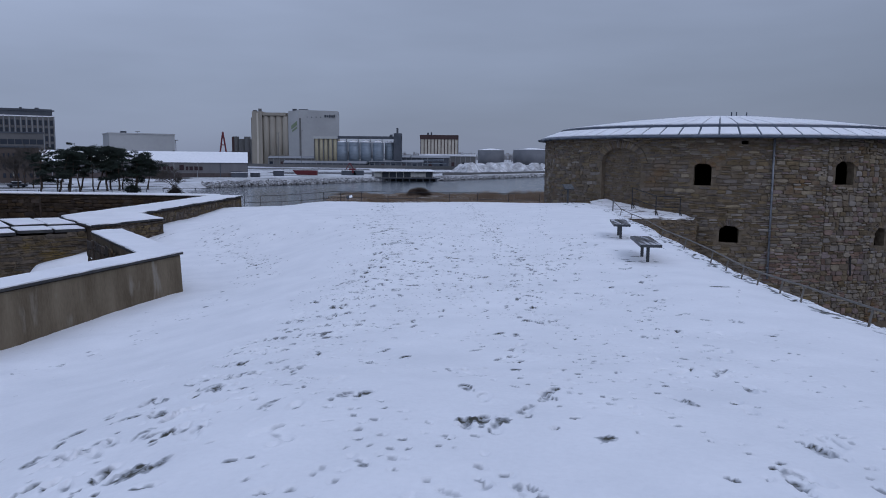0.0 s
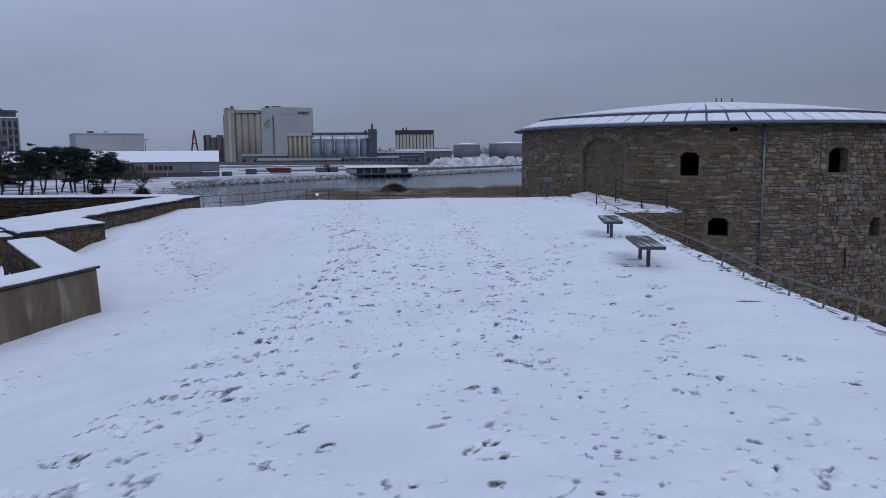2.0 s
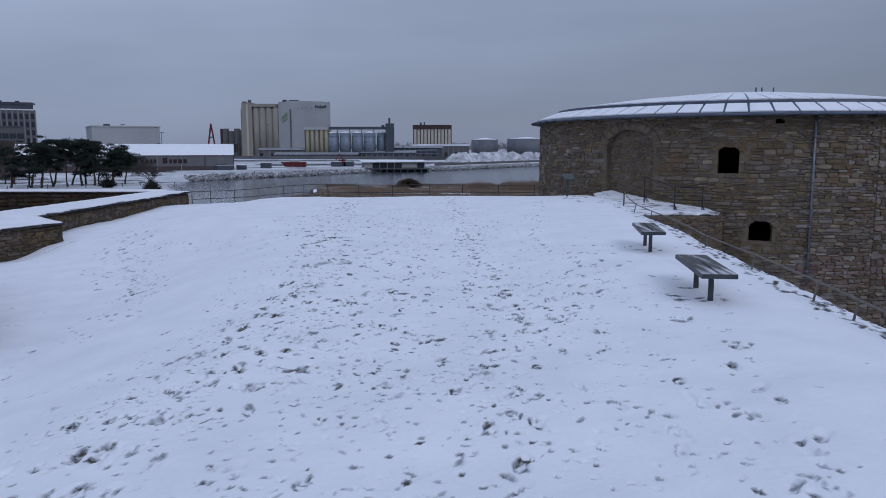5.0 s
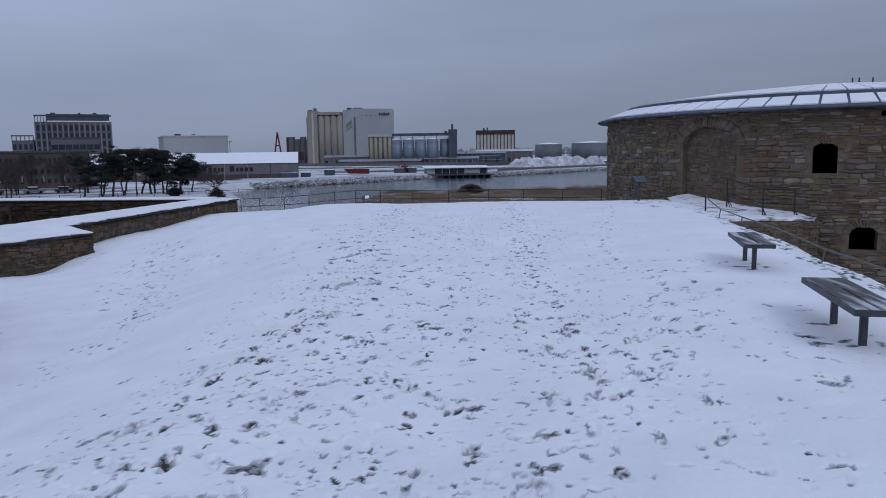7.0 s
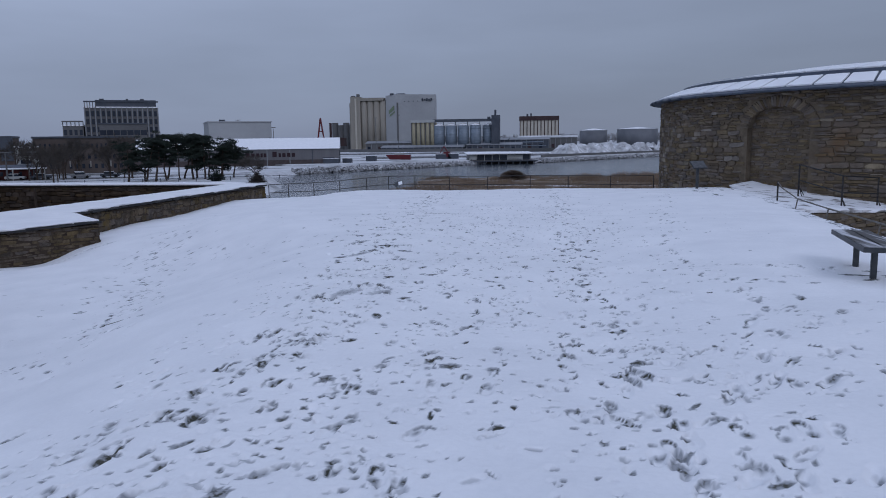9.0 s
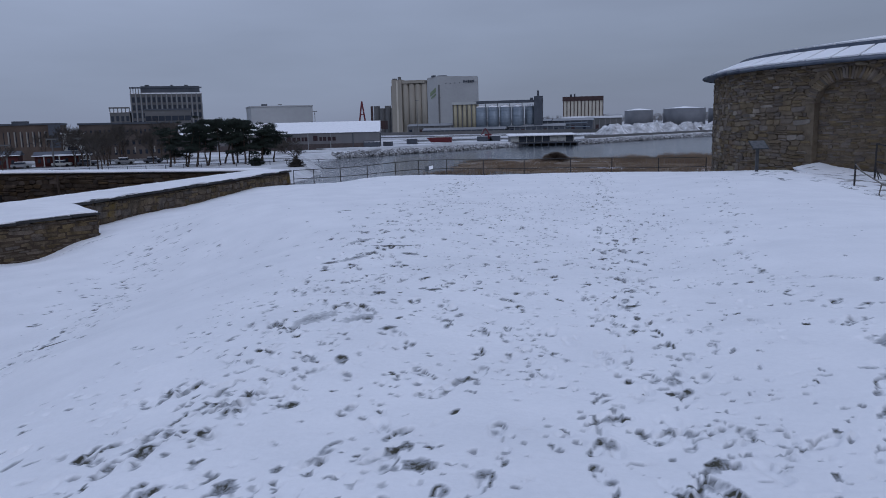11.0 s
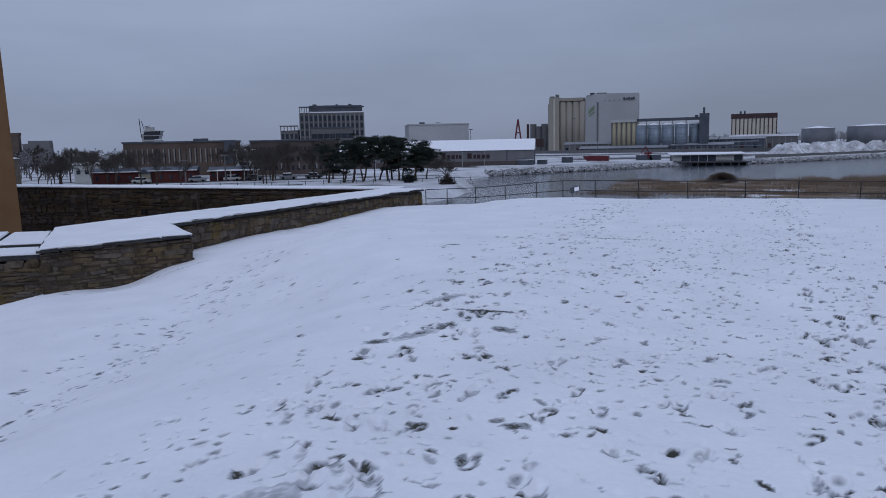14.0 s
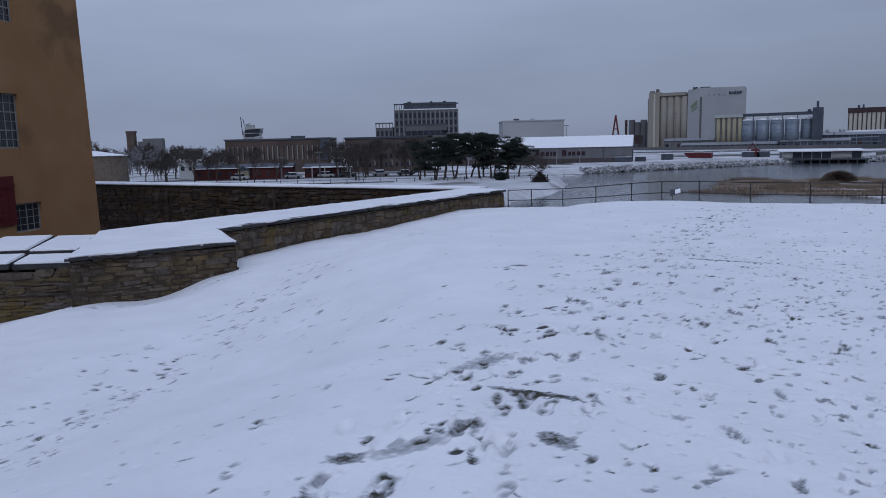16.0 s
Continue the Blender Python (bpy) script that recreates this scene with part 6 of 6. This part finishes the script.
def pine_tree(x, y, high, seed, spread=1.0):
    high = high * 1.12
    r = random.Random(seed)
    t = base("pine_tree", pose(x, y, -6.2), "dark green wind-shaped pine with a bare trunk", "tree", "pines on the shore")
    trunk = Shape()
    p = Vector((0, 0, 0))
    lean = Vector((r.uniform(-0.12, 0.34), r.uniform(-0.1, 0.1), 1))
    tops = []
    rad = r.uniform(0.18, 0.27)
    start = r.randrange(1, 4)
    for k in range(7):
        q = p + lean * (high * 0.86 / 7) + Vector((r.uniform(-0.2, 0.2), r.uniform(-0.2, 0.2), 0))
        trunk.tube(p, q, rad, rad * 0.87, 7)
        p, rad = q, rad * 0.87
        if k >= start:
            for j in range(2):
                a = r.uniform(0, 6.283)
                ln = r.uniform(0.7, 2.0) * spread * (1.15 - 0.09 * k)
                e = p + Vector((math.cos(a) * ln, math.sin(a) * ln, r.uniform(0.1, 0.9)))
                trunk.tube(p, e, rad * 0.45, 0.04, 5)
                tops.append(e)
    tops.append(p + Vector((0, 0, 0.4)))
    trunk.out("trunk", BARK, t, smooth=True)
    crown = Shape()
    for e in tops:
        for c in range(4):
            o = e + Vector((r.gauss(0, 0.75), r.gauss(0, 0.75), r.gauss(0.05, 0.32)))
            size = r.uniform(0.45, 1.15) * spread
            for k in range(int(120 * size)):
                d = Vector((r.gauss(0, 1), r.gauss(0, 1), r.gauss(0, 0.6)))
                d = d.normalized() * size * r.random() ** 0.55
                c0 = o + Vector((d.x * 1.15, d.y * 1.15, d.z * 0.42 - 0.16 * (d.x * d.x + d.y * d.y) / size))
                u = Vector((r.gauss(0, 1), r.gauss(0, 1), r.gauss(0.2, 0.7))).normalized() * r.uniform(0.12, 0.30)
                w = u.orthogonal().normalized() * r.uniform(0.03, 0.10)
                crown.add([c0 - u - w, c0 + u - w * 0.4, c0 + w], [(0, 1, 2)])
    crown.out("crown", NEEDLE, t)
    return t


rp = random.Random(21)
for k, (x, y, h) in enumerate(((-86.5, 155, 7.4), (-84.5, 158, 8.2), (-82.5, 155, 7.8), (-80.2, 154.7, 8.0), (-81, 161, 8.8), (-79.5, 158, 9.3), (-78.6, 164, 9.4), (-77.5, 160, 9.0), (-76.5, 166, 9.0), (-75.4, 162, 8.8), (-74.2, 167, 9.0), (-73.2, 163, 8.4), (-72.0, 168, 7.8), (-70.6, 166, 7.0), (-69.2, 169, 6.0), (-83.5, 161, 7.6))):
    pine_tree(x, y, h, 50 + k, 1.05 + 0.2 * rp.random())


def bare_tree(x, y, high, seed, z=-6.2, name="bare_tree", label="leafless broad tree with fine branches", wide=0.42, deep=5):
    r = random.Random(seed)
    t = base(name, pose(x, y, z), label, "tree", "bare trees")
    trunk, twigs = Shape(), Shape()

    def grow(p, d, ln, rad, level):
        q = p + d * ln
        (trunk if level < 2 else twigs).tube(p, q, rad, rad * 0.7, 6 if level < 2 else 3)
        if level == deep:
            return
        for k in range(3 if level < 3 else 4):
            e = (d + Vector((r.gauss(0, wide), r.gauss(0, wide), r.gauss(0.08, 0.22)))).normalized()
            grow(q - d * ln * r.uniform(0, 0.5), e, ln * r.uniform(0.66, 0.9), max(rad * 0.6, 0.020), level + 1)

    grow(Vector((0, 0, 0)), Vector((0, 0, 1)), high * 0.30, high * 0.02, 0)
    trunk.out("trunk", BARK, t)
    twigs.out("crown", TWIG, t)
    return t


bare_tree(-56.0, 150, 6.9, 5, z=-6.3, wide=0.58, deep=6, label="rounded leafless tree with a dense fine crown")
trees = [bare_tree(-98.2, 148.6, 6.5, 6), bare_tree(-96.1, 169.5, 7, 7), bare_tree(-116.4, 142.3, 6.8, 8)]
rt = random.Random(9)
spots = [(-117.5, 168.9, 1.1), (-110, 168, 1.1), (-99.6, 169.4, 1.2), (-100.5, 150.5, 1.1), (-120, 139, 1.0), (-133, 140, 1.1), (-137, 137, 1.0), (-110, 160, 1.0), (-113, 170, 1.1), (-104, 176, 1.1)]
for k in range(46):
    a, d = radians(rt.uniform(-58, -46.5)), rt.uniform(185, 330)
    spots.append((d * math.sin(a), 18 + d * math.cos(a), rt.uniform(0.75, 1.15) * d / 210))
for k in range(16):
    a, d = radians(rt.uniform(-46, -31)), rt.uniform(176, 212)
    spots.append((d * math.sin(a), 18 + d * math.cos(a), rt.uniform(1.0, 1.5)))
for x, y, s in spots:
    ob = copy_thing(trees[rt.randrange(3)], pose(x, y, -6.2, 0, 0, rt.uniform(0, 360)))
    ob.scale = (1.22 * s, 1.22 * s, 1.22 * s)


def twig_bush(name, x, y, z, rx, rz, mat, label, n, seed):
    r = random.Random(seed)
    sh = Shape()
    for k in range(n):
        a, e = r.uniform(0, 6.283), r.uniform(0.1, 1.5)
        d = Vector((math.cos(a) * math.cos(e) * rx, math.sin(a) * math.cos(e) * rx, math.sin(e) * rz)) * r.uniform(0.75, 1.0)
        d.z = max(d.z, 0.2)
        mid = d * 0.5 + Vector((r.gauss(0, 0.2), r.gauss(0, 0.2), 0.2))
        sh.tube((d.x * 0.45, d.y * 0.45, 0), mid, 0.05, 0.04, 3).tube(mid, d, 0.04, 0.02, 3)
    t = base(name, pose(x, y, z), label, "bush")
    sh.out("crown", mat, t)
    return t


twig_bush("bush", -55.2, 148, -6.4, 2.2, 1.9, TWIG, "rounded leafless willow bush at the water's edge", 420, 3)
twig_bush("bush", -67.2, 155.6, -6.2, 2.3, 1.9, NEEDLE, "dark evergreen shrub near the pines", 500, 4)
twig_bush("bush", -6.5, 176, -7.3, 3.5, 2.2, material("brown_brushwood", (0.075, 0.054, 0.042), (0.13, 0.098, 0.075), 0.9, scale=1, fine=8, bump=0), "dense brown bush on the reed islet", 1500, 8)


def far_woods(label, a0, a1, d0, d1, low, high, count, mat, seed):
    """A winter wood far off: many ragged crowns of small twig tufts on the shore."""
    r = random.Random(seed)
    sh = Shape()
    for k in range(count):
        a, d = radians(r.uniform(a0, a1)), r.uniform(d0, d1)
        x, y, h = d * math.sin(a), 18 + d * math.cos(a), r.uniform(low, high)
        sh.tube((x, y, -6.2), (x, y, -6.2 + h * 0.5), h * 0.02, sides=4)
        for j in range(44):
            e, az, q = r.uniform(0, 1.5), r.uniform(0, 6.283), r.random() ** 0.4
            c = Vector((x + 0.42 * h * q * math.cos(az) * math.cos(e), y + 0.3 * h * q * math.sin(az) * math.cos(e), -6.2 + h * (0.28 + 0.72 * q * math.sin(e))))
            u = Vector((r.gauss(0, 0.6), r.gauss(0, 0.6), r.gauss(0.6, 0.5))).normalized() * h * 0.075
            w = u.orthogonal().normalized() * h * 0.035
            sh.add([c - w, c + w, c + u], [(0, 1, 2)])
    tagged(sh.out("woods", mat), label, "trees", kind="stuff")


# twig colour paled and greyed: distance haze painted into the far woods
HAZY_WOOD = material("haze_paled_wood", (0.10, 0.098, 0.10), (0.17, 0.165, 0.17), 0.9, scale=0.02, fine=0.3, bump=0)
far_woods("bare winter wood behind the low houses, paled for haze", -64, -47, 240, 420, 5.5, 9.5, 300, HAZY_WOOD, 41)
far_woods("wooded shore far across the water, paled grey for haze", -14, 46, 1550, 1700, 12, 22, 1500, HAZY_WOOD, 42)

# reed islet
ISLET = material("dead_grass_and_snow", (0.10, 0.072, 0.048), (0.22, 0.165, 0.115), 0.9, scale=0.5, fine=6, bump=0.3, dist=0.1, stretch=(0.4, 1.2, 1), dirt=(0.66, 0.67, 0.69), dirt_scale=0.22, dirt_at=0.55)
islet = [(-26, 162), (-24, 154), (-19, 152), (-12, 145), (-3, 142), (4, 138), (12, 140), (19, 142), (26, 152), (24, 161), (28, 170), (25, 181), (14, 184), (8, 189), (-2, 185), (-12, 190), (-17, 182), (-24, 179), (-27, 172), (-24, 166)]
sheet("ground_islet", islet, SEA + 0.18, ISLET, "snow-streaked reed islet in the water", drop=0.4, bank=1.5)


rr = random.Random(12)
sh = Shape()
for k in range(165):
    cx, cy = rr.uniform(-25, 27), rr.uniform(141, 186)
    if cx < 8 and rr.random() < 0.35:
        continue
    s = rr.uniform(0.6, 2.4)
    tall = rr.uniform(0.35, 0.9) + (0.8 if cx > 8 and cy > 160 else 0)
    for i in range(190):
        x, y = rr.gauss(cx, s * 1.5), rr.gauss(cy, s * 0.7)
        h = tall * rr.uniform(0.5, 1.15) * math.exp(-0.25 * ((x - cx) / (s * 1.5)) ** 2)
        w = rr.uniform(0.02, 0.06)
        dx, dy = rr.gauss(0.1, 0.3), rr.gauss(0, 0.3)
        sh.add([(x - w, y, SEA), (x + w, y, SEA), (x + dx, y + dy, SEA + h + 0.2)], [(0, 1, 2)])
tagged(sh.out("reeds", REED), "dry brown reeds on the islet", "reeds", kind="stuff")

ASPHALT = material("wet_asphalt", (0.035, 0.036, 0.038), (0.07, 0.07, 0.072), 0.7, scale=0.3, fine=4, bump=0.1, dirt=(0.35, 0.355, 0.36), dirt_scale=0.3, dirt_at=0.55)
def strip(name, x, y, long, wide, label):
    c, s = math.cos(radians(30.5)), math.sin(radians(30.5))
    sheet(name, [(x, y), (x + long * c, y + long * s), (x + long * c - wide * s, y + long * s + wide * c), (x - wide * s, y + wide * c)], -6.06, ASPHALT, label, "road", 0.3)


sheet("road_quay", [(-72, 322), (-22, 338), (34, 418), (24, 440), (-32, 366), (-86, 350)], -5.56, ASPHALT, "slushy dark quay road", "road", 0.3)
sheet("road_harbour", [(-130, 425), (-34, 425), (64, 520), (44, 545), (-44, 470), (-130, 470)], -5.56, ASPHALT, "dark wet harbour yard with slush", "road", 0.3)
strip("road_park", -165, 97, 92, 3.0, "dark wet park path between snow")
strip("road_shore", -175, 124, 120, 6.0, "dark shore road with slush")
strip("road_yard", -150, 162, 60, 14.0, "slushy yard before the brick offices")

# park railing, benches and lamp posts seen over the curtain wall
for k in range(3):
    m = base("park_fence", Matrix.Translation((-141 + 29.5 * k, 111 + 17.4 * k, -6.1)) @ Matrix.Rotation(radians(30.5), 4, "Z"), "low dark park fence across the snow", "fence")
    for j in range(10):
        Shape().box(3.4 * j, 0, 0, 3.4 * j + 0.14, 0.14, 0.85).out("post", STEEL_DARK, m)
    Shape().box(0, 0.03, 0.66, 34, 0.09, 0.74).out("rail", STEEL_DARK, m)


def parked_car(x, y, turn, paint, label):
    t = base("car", Matrix.Translation((x, y, -6.05)) @ Matrix.Rotation(radians(turn), 4, "Z"), label, "car", "cars in the yard")
    bm = bevelled_box(4.2, 1.7, 0.62, 0.12)
    bm.transform(Matrix.Translation((0, 0, 0.58)))
    part("body", bm, paint, t)
    bm = bevelled_box(2.3, 1.5, 0.55, 0.18)
    bm.transform(Matrix.Translation((-0.2, 0, 1.12)))
    part("cabin", bm, FAR_GLASS, t)
    bm = bevelled_box(2.0, 1.4, 0.08, 0.03)
    bm.transform(Matrix.Translation((-0.2, 0, 1.42)))
    part("roof_snow", bm, SNOW, t)
    for wx in (-1.3, 1.3):
        for wy in (-0.82, 0.82):
            Shape().tube((wx, wy - 0.09, 0.31), (wx, wy + 0.09, 0.31), 0.31, sides=12).out("wheel", BLACK, t)


for k, (x, y, paint, lab) in enumerate(((-133.6, 148.0, PALE, "white parked van-like car in the snow"), (-112.5, 163.0, STEEL_DARK, "dark parked car with snow on its roof"), (-116.8, 160.2, PALE, "white parked car with snow on its roof"), (-106.5, 168.5, GREY_CLAD, "grey parked car with snow on its roof"), (-101, 171.5, STEEL_DARK, "dark parked car beside the brick office"), (-123, 155.0, GREY_CLAD, "grey parked car by the red houses"), (-109, 172, PALE, "white parked car beside the brick office"))):
    parked_car(x, y, 30.5 + (8 if k % 2 else -6), paint, lab)
for x, y, h in ((-132, 360, 15), (-118, 520, 24), (-104, 530, 26), (-165, 395, 20), (-117, 158, 6), (-113.5, 162, 6), (-122, 150, 5)):
    t = base("lamp_post", pose(x, y, -6), "tall thin grey lamp post", "lamp post", "lamp posts")
    Shape().tube((0, 0, 0), (0, 0, h), 0.2, 0.14, 6).out("pole", CONC_DARK, t)
    Shape().box(-1.2, -0.2, h, 1.2, 0.2, h + 0.3).out("head", CONC_DARK, t)
